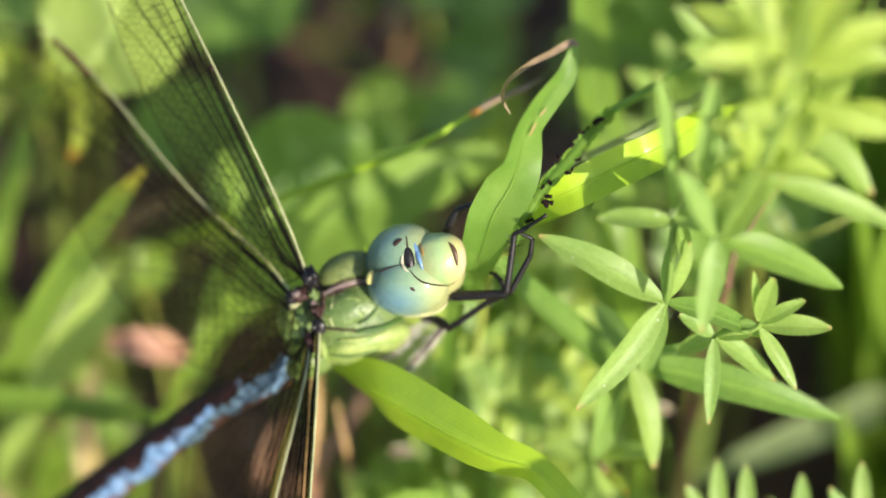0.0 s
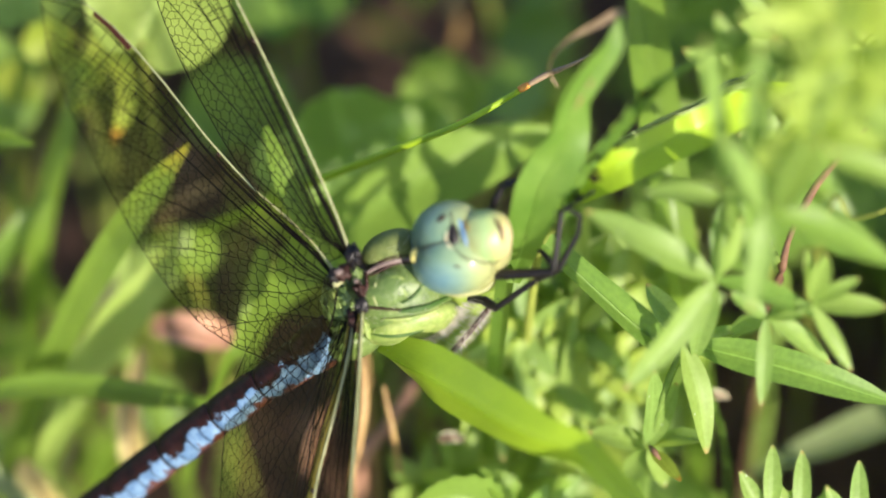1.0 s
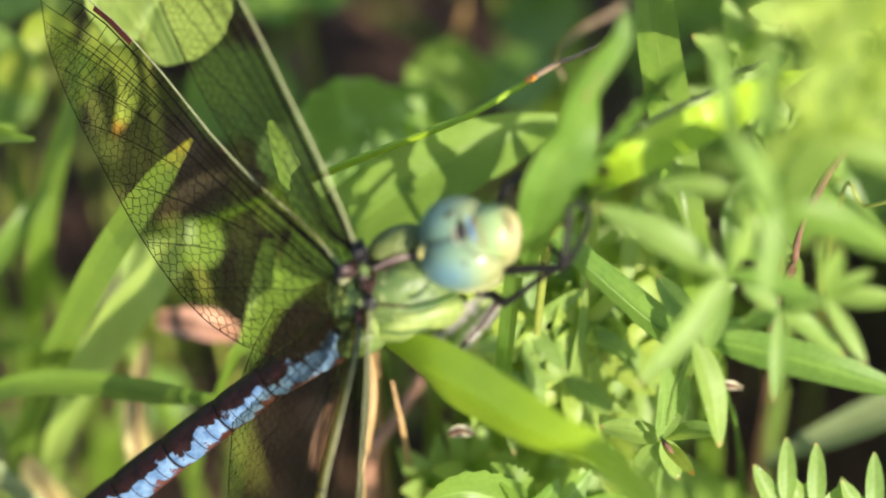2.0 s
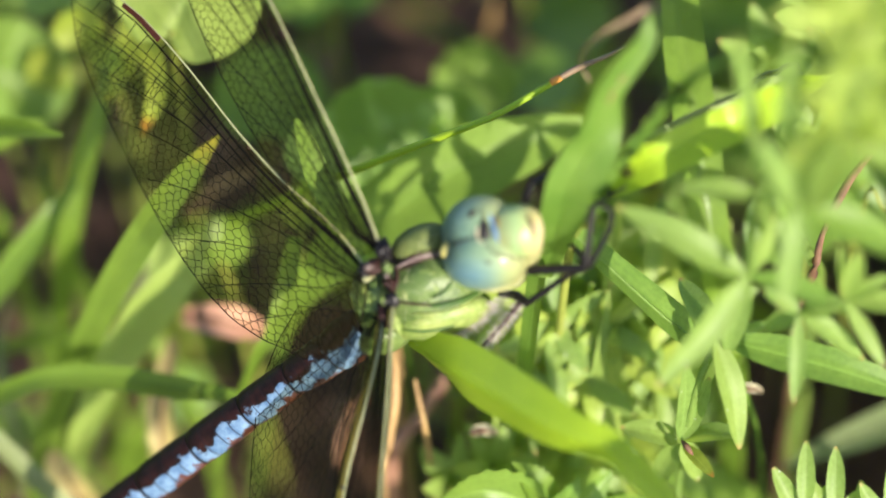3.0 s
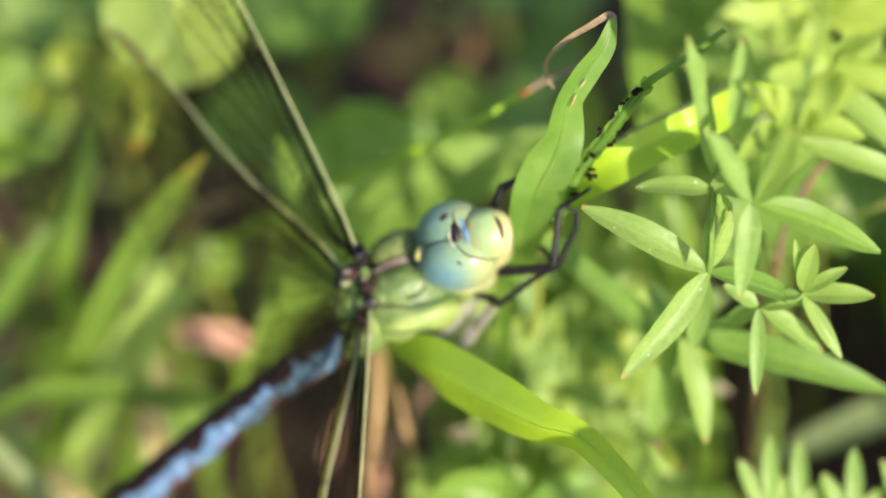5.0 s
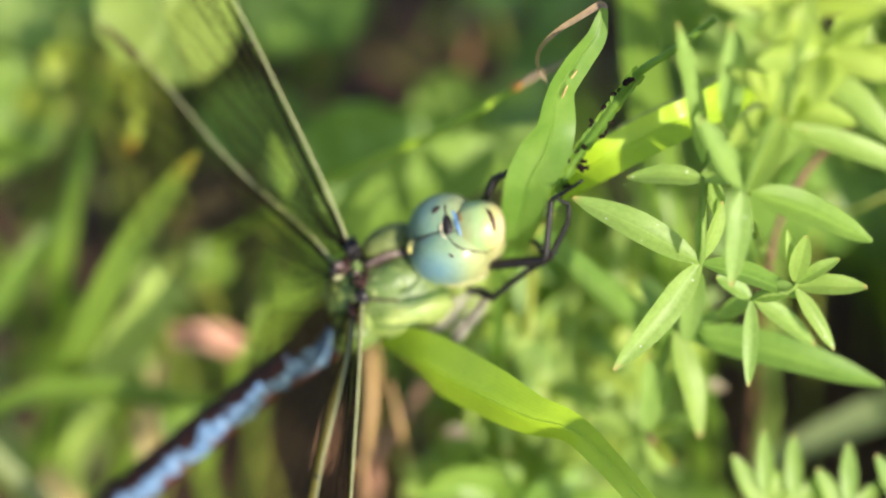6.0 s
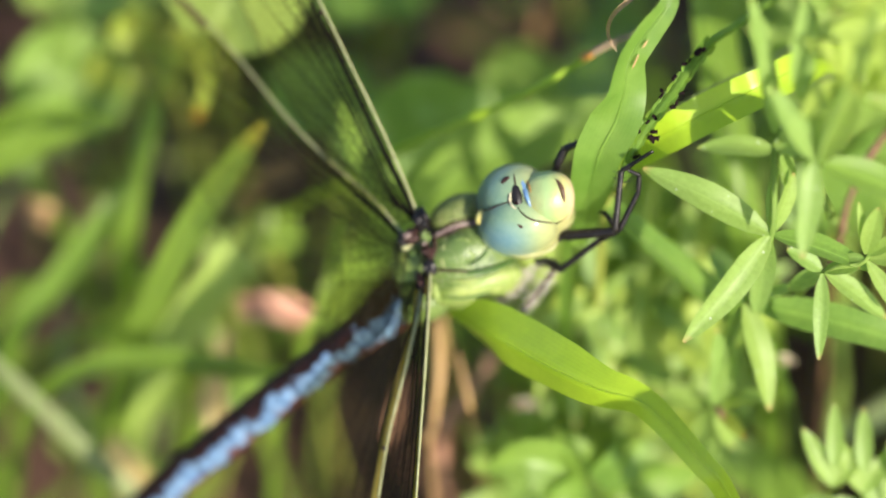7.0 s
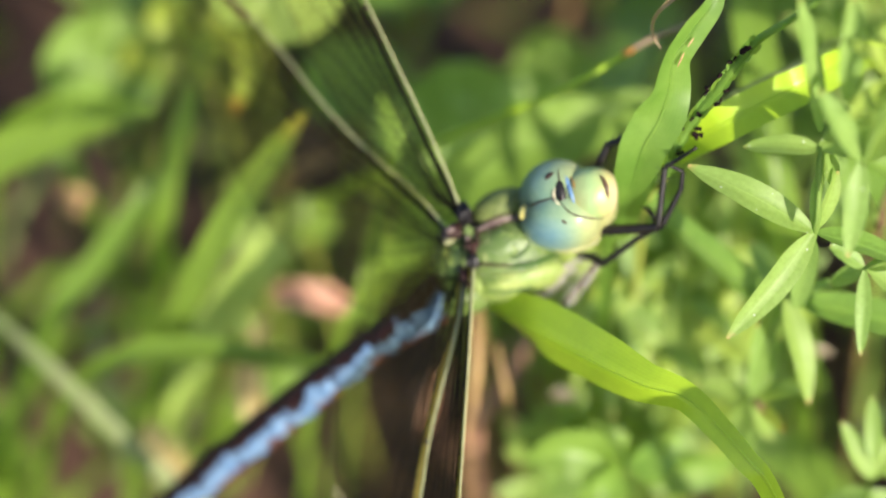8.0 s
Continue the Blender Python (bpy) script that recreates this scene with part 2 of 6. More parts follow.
def abdomen_material():
    """Blue flank with ragged brown patches and fine rings, under a dark back; u runs round the body, v along a segment."""
    m, n, l = nodes_of("abdomen_cuticle")
    p = n["Principled BSDF"]
    uv = n.new("ShaderNodeUVMap")
    sep = n.new("ShaderNodeSeparateXYZ")
    l.new(uv.outputs[0], sep.inputs[0])
    rag = maths(n, l, "MULTIPLY", maths(n, l, "SUBTRACT", noise_of(n, l, 620, 3), 0.5), 0.34)
    saw = maths(n, l, "MULTIPLY", maths(n, l, "SINE", maths(n, l, "MULTIPLY", sep.outputs[1], 6.283)), 0.03)
    at = maths(n, l, "ADD", maths(n, l, "ADD", sep.outputs[0], rag), saw)
    dark = ramp(n, l, noise_of(n, l, 900, 3), [(0.3, (0.004, 0.002, 0.002)), (0.7, (0.026, 0.008, 0.007))])
    blue = ramp(n, l, noise_of(n, l, 900, 3), [(0.35, (0.075, 0.145, 0.27)), (0.65, (0.17, 0.275, 0.42))])
    col = mixed(n, l, ramp(n, l, at, [(0.36, (0, 0, 0)), (0.385, (1, 1, 1)), (0.55, (1, 1, 1)), (0.575, (0, 0, 0))]), dark, blue)
    col = mixed(n, l, ramp(n, l, at, [(0.52, (0, 0, 0)), (0.54, (0.9, 0.9, 0.9)), (0.66, (0.9, 0.9, 0.9)), (0.69, (0, 0, 0))]), col, (0.10, 0.035, 0.022))
    col = mixed(n, l, ramp(n, l, sep.outputs[1], [(0.0, (1, 1, 1)), (0.03, (0, 0, 0)), (0.24, (0, 0, 0)), (0.255, (0.95, 0.95, 0.95)), (0.275, (0, 0, 0)), (0.475, (0, 0, 0)), (0.495, (0.95, 0.95, 0.95)), (0.515, (0, 0, 0)), (0.73, (0, 0, 0)), (0.745, (0.95, 0.95, 0.95)), (0.765, (0, 0, 0)), (0.955, (0, 0, 0)), (0.985, (1, 1, 1))]), col, (0.012, 0.008, 0.010))
    l.new(col, p.inputs["Base Color"])
    p.inputs["Roughness"].default_value, p.inputs["Coat Weight"].default_value = 0.5, 0.0
    p.inputs["Specular IOR Level"].default_value = 0.18
    l.new(bumped(n, l, noise_of(n, l, 2500, 3), 0.25, 0.0001), p.inputs["Normal"])
    return m


def membrane_material():
    m, n, l = nodes_of("wing_membrane")
    p = n["Principled BSDF"]
    p.inputs["Roughness"].default_value = 0.18
    l.new(ramp(n, l, noise_of(n, l, 150, 3), [(0.3, (0.30, 0.24, 0.08)), (0.7, (0.42, 0.36, 0.14))]), p.inputs["Base Color"])
    l.new(bumped(n, l, noise_of(n, l, 900, 2), 0.3, 0.0001), p.inputs["Normal"])
    t = n.new("ShaderNodeBsdfTransparent")
    l.new(ramp(n, l, noise_of(n, l, 120, 2), [(0.3, (0.93, 0.90, 0.78)), (0.7, (0.98, 0.97, 0.90))]), t.inputs[0])
    mix = n.new("ShaderNodeMixShader")
    mix.inputs[0].default_value = 0.02
    l.new(t.outputs[0], mix.inputs[1])
    l.new(p.outputs[0], mix.inputs[2])
    l.new(mix.outputs[0], n["Material Output"].inputs[0])
    return m


def forehead_material():
    """Swollen forehead: green behind, cream and faintly pink in front, waxy."""
    m, n, l = nodes_of("forehead_front")
    p = n["Principled BSDF"]
    uv, sep = n.new("ShaderNodeUVMap"), n.new("ShaderNodeSeparateXYZ")
    l.new(uv.outputs[0], sep.inputs[0])
    drift = maths(n, l, "ADD", sep.outputs[0], maths(n, l, "MULTIPLY", maths(n, l, "SUBTRACT", noise_of(n, l, 500, 4), 0.5), 0.3))
    col = ramp(n, l, drift, [(0.08, (0.34, 0.29, 0.10)), (0.22, (0.27, 0.31, 0.14)), (0.42, (0.25, 0.36, 0.16)), (0.60, (0.30, 0.37, 0.15)), (0.76, (0.46, 0.42, 0.18)), (0.92, (0.55, 0.43, 0.27))])
    l.new(col, p.inputs["Base Color"])
    p.inputs["Roughness"].default_value, p.inputs["Specular IOR Level"].default_value = 0.36, 0.35
    l.new(bumped(n, l, noise_of(n, l, 900, 4), 0.8, 0.00014), p.inputs["Normal"])
    return m


FOREHEAD = forehead_material()
EYE_UPPER, EYE_LOWER, ABDOMEN, MEMBRANE = eye_material("upper_compound_eye", 0.25, 1.1), eye_material("lower_compound_eye", 0.8, 1.2), abdomen_material(), membrane_material()


# ---- mesh helpers ----
def spline(pts, n):
    """n + 1 points along a smooth curve through pts."""
    pts = [Vector(p) for p in pts]
    if len(pts) == 2:
        return [pts[0].lerp(pts[1], k / n) for k in range(n + 1)]
    ext = [2 * pts[0] - pts[1], *pts, 2 * pts[-1] - pts[-2]]
    out = []
    for k in range(n + 1):
        x = k / n * (len(pts) - 1)
        i = min(int(x), len(pts) - 2)
        t = x - i
        a, b, c, d = ext[i:i + 4]
        out.append(0.5 * ((2 * b) + (c - a) * t + (2 * a - 5 * b + 4 * c - d) * t * t + (3 * b - a - 3 * c + d) * t ** 3))
    return out


def table(values, s):
    """Linear reading of evenly spaced values at s from 0 to 1."""
    x = max(0.0, min(0.9999, s)) * (len(values) - 1)
    i = int(x)
    return values[i] + (values[i + 1] - values[i]) * (x - i)


def ribbon(bm, pts, widths, face, fold=0.25, n=16, m=4, twist=(0, 0), wave=0.0, edge=0.0, seed=0, spine=None):
    """A leaf blade along pts: widths in mm, a crease along the middle, a twist in degrees, a wavy edge."""
    uvl = bm.loops.layers.uv.verify()
    line = spline(pts, n)
    rnd = random.Random(seed)
    ph = rnd.random() * 6
    rows = []
    for k, p in enumerate(line):
        s = k / n
        t = (line[min(n, k + 1)] - line[max(0, k - 1)]).normalized()
        side = t.cross(face).normalized()
        up = side.cross(t).normalized()
        a = radians(table(twist, s))
        side, up = side * math.cos(a) + up * math.sin(a), up * math.cos(a) - side * math.sin(a)
        w = table(widths, s) * MM * 0.5
        row = []
        if spine is not None:
            spine.append(p - up * (fold * 0.5 * w))
        for j in range(m + 1):
            c = 2 * j / m - 1
            e = 1 + edge * math.sin(s * n * 3.1416) * (abs(c) > 0.9)
            lift = fold * (abs(c) - 0.5) + wave * math.sin(s * 9 + ph + c) * abs(c)
            row.append((bm.verts.new(p + side * (c * w * e) + up * (lift * w)), (c * 0.5 + 0.5, s)))
        rows.append(row)
    for a, b in zip(rows, rows[1:]):
        for j in range(m):
            quad = (a[j], a[j + 1], b[j + 1], b[j])
            f = bm.faces.new([v for v, _ in quad])
            f.smooth = True
            for loop, (_, uv) in zip(f.loops, quad):
                loop[uvl].uv = uv
    return bm


def tube(bm, pts, radii, n=12, sides=8, face=None, cap=True):
    """A round rod along pts; radii in mm. UV: u round it, v along it."""
    uvl = bm.loops.layers.uv.verify()
    line = spline(pts, n) if n else [Vector(p) for p in pts]
    n = len(line) - 1
    ref = face or UPZ
    rings = []
    for k, p in enumerate(line):
        t = (line[min(n, k + 1)] - line[max(0, k - 1)]).normalized()
        a = t.cross(ref)
        a = a.normalized() if a.length > 1e-4 else t.orthogonal().normalized()
        b = a.cross(t)
        r = table(radii, k / max(1, n)) * MM
        rings.append([bm.verts.new(p + (a * math.sin(q) - b * math.cos(q)) * r) for q in (6.28318 * j / sides for j in range(sides))])
    for k, (a, b) in enumerate(zip(rings, rings[1:])):
        for j in range(sides):
            i = (j + 1) % sides
            f = bm.faces.new((a[j], a[i], b[i], b[j]))
            f.smooth = True
            us = ((j / sides, k / n), ((j + 1) / sides, k / n), ((j + 1) / sides, (k + 1) / n), (j / sides, (k + 1) / n))
            for loop, uv in zip(f.loops, us):
                loop[uvl].uv = uv
    if cap and sides > 2:
        bm.faces.new(rings[0][::-1])
        bm.faces.new(rings[-1])
    return bm


def lump(bm, centre, ax, ay, az, segs=24, rings=16, shape=None):
    """A rounded body with three half-axes (vectors); shape(x, y, z) may push a point of the unit ball. UV: u along ax, v along ay."""
    uvl = bm.loops.layers.uv.verify()
    verts = {}

    def vert(i, j):
        key = (i % segs, j) if 0 < j < rings else (0, j)
        if key not in verts:
            th, ph = math.pi * j / rings, 2 * math.pi * i / segs
            q = Vector((math.cos(th), math.sin(th) * math.cos(ph), math.sin(th) * math.sin(ph)))
            q2 = Vector(shape(*q)) if shape else q
            verts[key] = (bm.verts.new(centre + ax * q2.x + ay * q2.y + az * q2.z), (q.x * 0.5 + 0.5, q.y * 0.5 + 0.5))
        return verts[key]

    for j in range(rings):
        for i in range(segs):
            quad = [vert(i, j), vert(i + 1, j), vert(i + 1, j + 1), vert(i, j + 1)]
            quad = [q for k, q in enumerate(quad) if q not in quad[:k]]
            if len(quad) > 2:
                f = bm.faces.new([v for v, _ in quad])
                f.smooth = True
                for loop, (_, uv) in zip(f.loops, quad):
                    loop[uvl].uv = uv
    return bm


ORIGIN = {}


def linked(name, bm, material, origin):
    bmesh.ops.recalc_face_normals(bm, faces=bm.faces) if len(bm.faces) < 4000 else None
    bmesh.ops.translate(bm, verts=bm.verts, vec=-origin)
    mesh = bpy.data.meshes.new(name)
    bm.to_mesh(mesh)
    bm.free()
    mesh.materials.append(material)
    return new(name, mesh)


def part(name, bm, material, parent, label=""):
    """A bmesh in world places as one mesh under a thing or a part."""
    ob = linked(name, bm, material, ORIGIN[parent])
    ob.parent = parent
    ORIGIN[ob] = ORIGIN[parent]
    return tagged(ob, label)


def thing(name, at, label, category, group="", kind=""):
    """An Empty at the base of a thing whose parts follow."""
    ob = new(name)
    ob.empty_display_size = 0.005
    ob.location = at
    ORIGIN[ob] = Vector(at)
    return tagged(ob, label, category, group, kind)


def single(name, bm, material, at, label, category, group="", kind=""):
    ob = linked(name, bm, material, Vector(at))
    ob.location = at
    ORIGIN[ob] = Vector(at)
    return tagged(ob, label, category, group, kind)


def drop_to_ground(p, lean=(0, 0)):
    return Vector((p.x + lean[0] * MM, p.y + lean[1] * MM, -0.001))


# ---- ground ----
def ground():
    bm = bmesh.new()
    steps = [-30, -10, -3, -1, -0.4, *[-0.2 + 0.005 * k for k in range(81)], 0.4, 1, 3, 10, 30]
    grid = []
    for y in steps:
        row = []
        for x in steps:
            near = max(0, 1 - math.hypot(x, y) / 0.35)
            z = near * 0.006 * (noise.noise(Vector((x * 45, y * 45, 0))) + 0.5 * noise.noise(Vector((x * 130, y * 130, 3)))) - 0.002
            row.append(bm.verts.new((x, y + 0.05, z)))
        grid.append(row)
    for a, b in zip(grid, grid[1:]):
        for j in range(len(a) - 1):
            bm.faces.new((a[j], a[j + 1], b[j + 1], b[j])).smooth = True
    single("ground", bm, SOIL, (0, 0, 0), "dark brown crumbly soil under the meadow plants", "ground", kind="structure")


ground()


# ---- grass blades ----
VIEW = -AHEAD


def rooted(pts, width, petiole):
    """The way on from a leaf's lower end down into the soil, in a soft bend, with its widths."""
    back = (pts[0] - pts[1]).normalized()
    low = pts[0] + back * 0.008 - UPZ * 0.010
    low.z = max(low.z, 0.002)
    foot = Vector((low.x + back.x * 0.006, low.y + back.y * 0.006, -0.002))
    return [foot, low], ([0.7, 0.6] if petiole else [width * 0.6, width * 0.85])


def blade(name, pts, widths, label, material=GRASS, face=None, fold=0.3, n=20, m=4, twist=(0, 0), wave=0.0, edge=0.0, category="grass", petiole=False, piece="blade"):
    """One leaf of a plant, rooted in the soil."""
    more, low = rooted(pts, widths[0], petiole)
    ob = thing(name, more[0], label, category)
    spine = []
    part(piece, ribbon(bmesh.new(), [*more, *pts], [*low, *widths], face or VIEW, fold, n + 10, m, twist, wave, edge, seed=len(ORIGIN), spine=spine), material, ob)
    part("midrib", tube(bmesh.new(), spine[:-2], [0.3, 0.2, 0.14, 0.1, 0.05], 0, 6), material, ob)
    return ob


def leafy(pts, widths, label, material=BROAD, face=None, fold=0.3, n=20):
    return blade("wild_herb", pts, widths, label, material, face, fold, n, 6, wave=0.12, category="wild plant", petiole=True, piece="leaf")


# a broad young blade that bends over below the insect
blade("grass_plant", [M(33.6, -52.2, 24.0), M(29.8, -43.0, 4.0), M(24.85, -33.0, -6.0), M(22.45, -30.1, -8.0), M(19.25, -26.5, -8.0), M(15.85, -23.5, -7.0), M(11.88, -22.28, -5.0), M(8.15, -20.49, -2.0), M(4.33, -18.44, 2.0), M(0.44, -16.29, 6.0), M(-2.29, -15.02, 10.0), M(-4.14, -14.46, 13.0)],
      [1.6, 2.2, 2.4, 2.6, 2.8, 3.2, 4.5, 6.0, 6.5, 6.2, 4.4, 1.0], "broad bright yellow-green grass blade arching under the insect", GRASS_BRIGHT, D(0.12, -0.35, -0.93), -0.6, 44, 6, (-8, -8, -12, -16, -18, -18, -14, -6, -2, 0, 0, 0, 0, 0), wave=0.05)
# the blade that the insect holds, with a withered thread at its tip
hold_spine = []
hold = thing("grass_plant", drop_to_ground(M(7.3, -12.0, 14.0)), "light green twisted grass blade with a withered curled tip", "grass")
part("blade", ribbon(bmesh.new(), [drop_to_ground(M(7.3, -13.3, 16.0)), M(8.8, -9.4, 15.0), M(9.67, -6.24, 11.0), M(10.35, -3.49, 6.0), M(10.99, -0.50, 2.0), M(11.69, 2.46, -1.0), M(13.23, 5.39, -3.0), M(14.24, 8.30, -5.0), M(14.71, 11.47, -7.0), M(16.42, 14.36, -8.0), M(18.37, 16.95, -8.8), M(19.01, 18.80, -9.0), M(19.36, 20.19, -9.0)],
      [2.2, 2.2, 2.5, 3.2, 4.5, 5.0, 5.3, 4.9, 3.7, 3.3, 2.3, 1.5, 0.8], D(0.1, -0.3, -0.95), 0.28, 60, 6, (50, 45, 35, 24, 18, 18, 16, -22, -30, -24, -12, 0, 0), wave=0.06, spine=hold_spine), GRASS_HELD, hold)
part("midrib", tube(bmesh.new(), hold_spine[16:-3], [0.1, 0.18, 0.15, 0.1, 0.06], 0, 6), GRASS_HELD, hold)
for k, long in ((40, 0.9), (43, 0.6)):
    part("scar", lump(bmesh.new(), hold_spine[k] + VIEW * 0.00035 + SIDE * 0.0007, (hold_spine[k + 1] - hold_spine[k]).normalized() * long * MM, SIDE * 0.12 * MM, VIEW * 0.12 * MM, 10, 6), DRY, hold, "small pinkish scar on the blade")
part("withered_tip", ribbon(bmesh.new(), [M(19.36, 20.0, -9.0), M(19.0, 20.5, -8.9), M(18.3, 20.26, -8.8), M(16.89, 19.42, -8.0), M(14.91, 18.32, -6.0), M(13.10, 16.81, -4.0), M(12.50, 15.52, -2.0), M(12.72, 14.27, 0.0), M(13.52, 13.11, 1.0)], [1.0, 0.9, 0.75, 0.7, 0.65, 0.6, 0.5, 0.4, 0.15], VIEW, 0.6, 30, 2, (0, 20, 40, 20)), DRY_END, hold, "thin brown curled dead tip")
# a blade that crosses behind the flower spike
blade("grass_plant", [M(48.7, 17.9, 66.0), M(43.6, 14.8, 34.0), M(35.14, 12.48, 6.5), M(28.99, 9.55, 0.5), M(26.32, 8.31, 0.5), M(23.96, 7.19, 0.5), M(21.59, 5.95, 0.5), M(19.27, 4.65, 1.5), M(16.43, 3.08, 5.5), M(13.60, 1.42, 11.5)], [2.0, 2.8, 3.6, 4.0, 4.2, 4.2, 4.2, 4.0, 3.5, 2.4],
      "bright green folded grass blade behind the flower spike", GRASS_BRIGHT, D(-0.2, -0.2, -0.95), 0.3, 28, 6)
blade("grass_plant", [M(33.1, 14.3, 14.0), M(28.62, 11.77, 8.0), M(24.91, 9.97, 8.0), M(21.93, 8.48, 8.5), M(19.46, 7.18, 10.0), M(15.4, 5.0, 13.0)], [0.8, 0.9, 0.9, 0.8, 0.6, 0.3], "pale narrow grass blade with a shiny edge", GRASS_GREY, D(0.1, -0.3, -0.95), 0.3, 20, 2)
# upright blades further back
blade("grass_plant", [M(30.37, -12.41, 32.0), M(27.77, -2.37, 25.6), M(26.22, 6.84, 24.0), M(24.63, 16.04, 24.0), M(23.72, 24.72, 25.6), M(23.29, 34.86, 28.8)], [3.4, 4.0, 4.6, 5.0, 4.8, 4.0, 2.4],
      "tall upright mid-green grass blade", GRASS, D(0.3, -0.2, -0.9), 0.35, 26, 6)
blade("grass_plant", [M(-43.30, -27.54, 46.0), M(-40.31, -19.30, 40.0), M(-37.43, -12.83, 35.0), M(-34.23, -6.80, 31.0), M(-30.75, -1.29, 28.0), M(-27.54, 3.06, 26.0), M(-24.47, 6.75, 24.0)], [2.6, 3.1, 3.5, 3.6, 3.4, 2.7, 0.5],
      "green grass blade with a bent yellowing tip", GRASS_TIP, D(0.15, -0.2, -0.95), 0.3, 28, 6, wave=0.08)
leafy( [M(-37.73, -22.15, 41.8), M(-33.42, -14.49, 38.9), M(-29.28, -9.06, 36.0), M(-25.48, -3.10, 36.0)], [3.4, 4.6, 5.2, 4.2, 1.0], "sunlit green leaf among the grass", BROAD_SUNLIT, D(0.2, -0.4, -0.9), 0.25, 18)
blade("grass_plant", [M(-45.48, -20.68, 36.0), M(-36.48, -19.60, 33.0), M(-28.26, -20.50, 31.2), M(-20.70, -21.34, 28.8)], [2.4, 2.8, 2.6, 0.9], "long drooping green grass blade", GRASS, D(0, 0.2, -0.95), 0.4, 18, 4)
blade("grass_plant", [M(-20.52, -17.71, 32.2), M(-18.59, -14.53, 30.2), M(-17.30, -9.80, 28.6), M(-16.26, -3.97, 28.1)], [0.9, 1.4, 2.0, 2.3, 1.5], "short bright grass blade behind the abdomen", GRASS, None, 0.3, 14, 4)
blade("grass_plant", [M(-41.40, -5.08, 49.0), M(-39.93, 2.64, 46.2), M(-37.88, 9.62, 43.4), M(-36.17, 15.92, 42.0)], [2.6, 2.6, 2.2, 1.2], "thin upright grass stem in the shade", GRASS, None, 0.3, 14, 2)
blade("grass_plant", [M(-29.6, -44.5, 44.0), M(-38.2, -36.6, 40.0), M(-46.9, -28.3, 38.0), M(-54.8, -20.7, 38.0), M(-60.4, -15.8, 40.0)], [2.0, 2.2, 2.2, 1.8, 0.8], "grey-green slanting grass blade", GRASS_GREY, D(0.3, 0.3, -0.9), 0.3, 20, 4)
blade("grass_plant", [M(-54.68, 7.02, 39.6), M(-49.32, 7.23, 36.0), M(-45.14, 6.97, 31.2), M(-41.14, 6.51, 27.6)], [3.0, 2.6, 1.8, 0.5], "short green grass tip", GRASS, None, 0.3, 12, 4)
leafy( [M(-11.58, -5.52, 34.0), M(-5.85, -1.15, 31.3), M(0.97, 3.53, 29.9), M(7.80, 6.26, 29.9), M(14.69, 8.49, 32.6)], [5.0, 8.0, 9.0, 8.4, 6.0, 2.0], "broad smooth green leaf behind the insect's head", BROAD, D(-0.1, -0.1, -0.95), 0.3, 24)
leafy([M(-8.03, -5.50, 26.0), M(-9.66, -3.63, 24.0), M(-11.84, -0.84, 22.0), M(-13.81, 2.54, 22.0), M(-15.16, 5.93, 22.0), M(-16.29, 8.71, 23.0)], [1.2, 2.4, 3.0, 3.0, 2.2, 0.6], "small green leaf in the sun behind the wing", BROAD, D(0.3, -0.2, -0.93), 0.25, 18)
blade("grass_plant", [M(1.0, -1.8, 34.0), M(0.5, 1.9, 32.0), M(-0.6, 5.4, 31.0), M(-1.8, 8.2, 31.0)], [1.5, 1.7, 1.6, 1.0], "short yellow-green grass shoot", GRASS_BRIGHT, None, 0.2, 10, 2)
leafy([M(30.2, -17.4, 21.0), M(28.1, -15.3, 18.5), M(25.6, -13.3, 15.5), M(22.9, -11.4, 14.0), M(20.4, -9.3, 13.0), M(18.0, -7.2, 12.0), M(15.4, -4.9, 11.0), M(12.9, -2.7, 10.0), M(11.3, -1.0, 9.5)], [2.6, 3.6, 4.2, 4.3, 4.3, 4.0, 3.6, 2.6, 0.8], "deep green leaf dappled with sunlight", BROAD, D(0.5, 0.45, -0.74), 0.3, 30)
blade("grass_plant", [M(60.54, -19.16, 44.0), M(55.91, -21.13, 42.0), M(50.69, -22.97, 40.0), M(45.73, -25.10, 40.0), M(41.49, -26.90, 41.0), M(37.65, -29.13, 43.0)], [4.6, 5.0, 4.8, 4.0, 2.6, 0.8], "broad grey-green leaf low over the soil", GRASS_GREY, D(-0.3, 0.5, -0.8), 0.3, 20, 4)
blade("grass_plant", [M(15.8, -24.4, 34.0), M(16.2, -18.5, 28.0), M(16.8, -12.9, 25.0), M(17.3, -8.1, 25.0)], [0.8, 1.2, 1.3, 0.9, 0.2], "narrow pale grass blade among the bedstraw", BEDSTRAW, None, 0.3, 14, 2)
leafy( [M(35.2, -36.0, 50.0), M(29.1, -31.2, 44.0), M(22.0, -27.2, 42.0)], [5, 6, 5, 1], "dark green leaf in the undergrowth", BROAD, None, 0.3, 14)


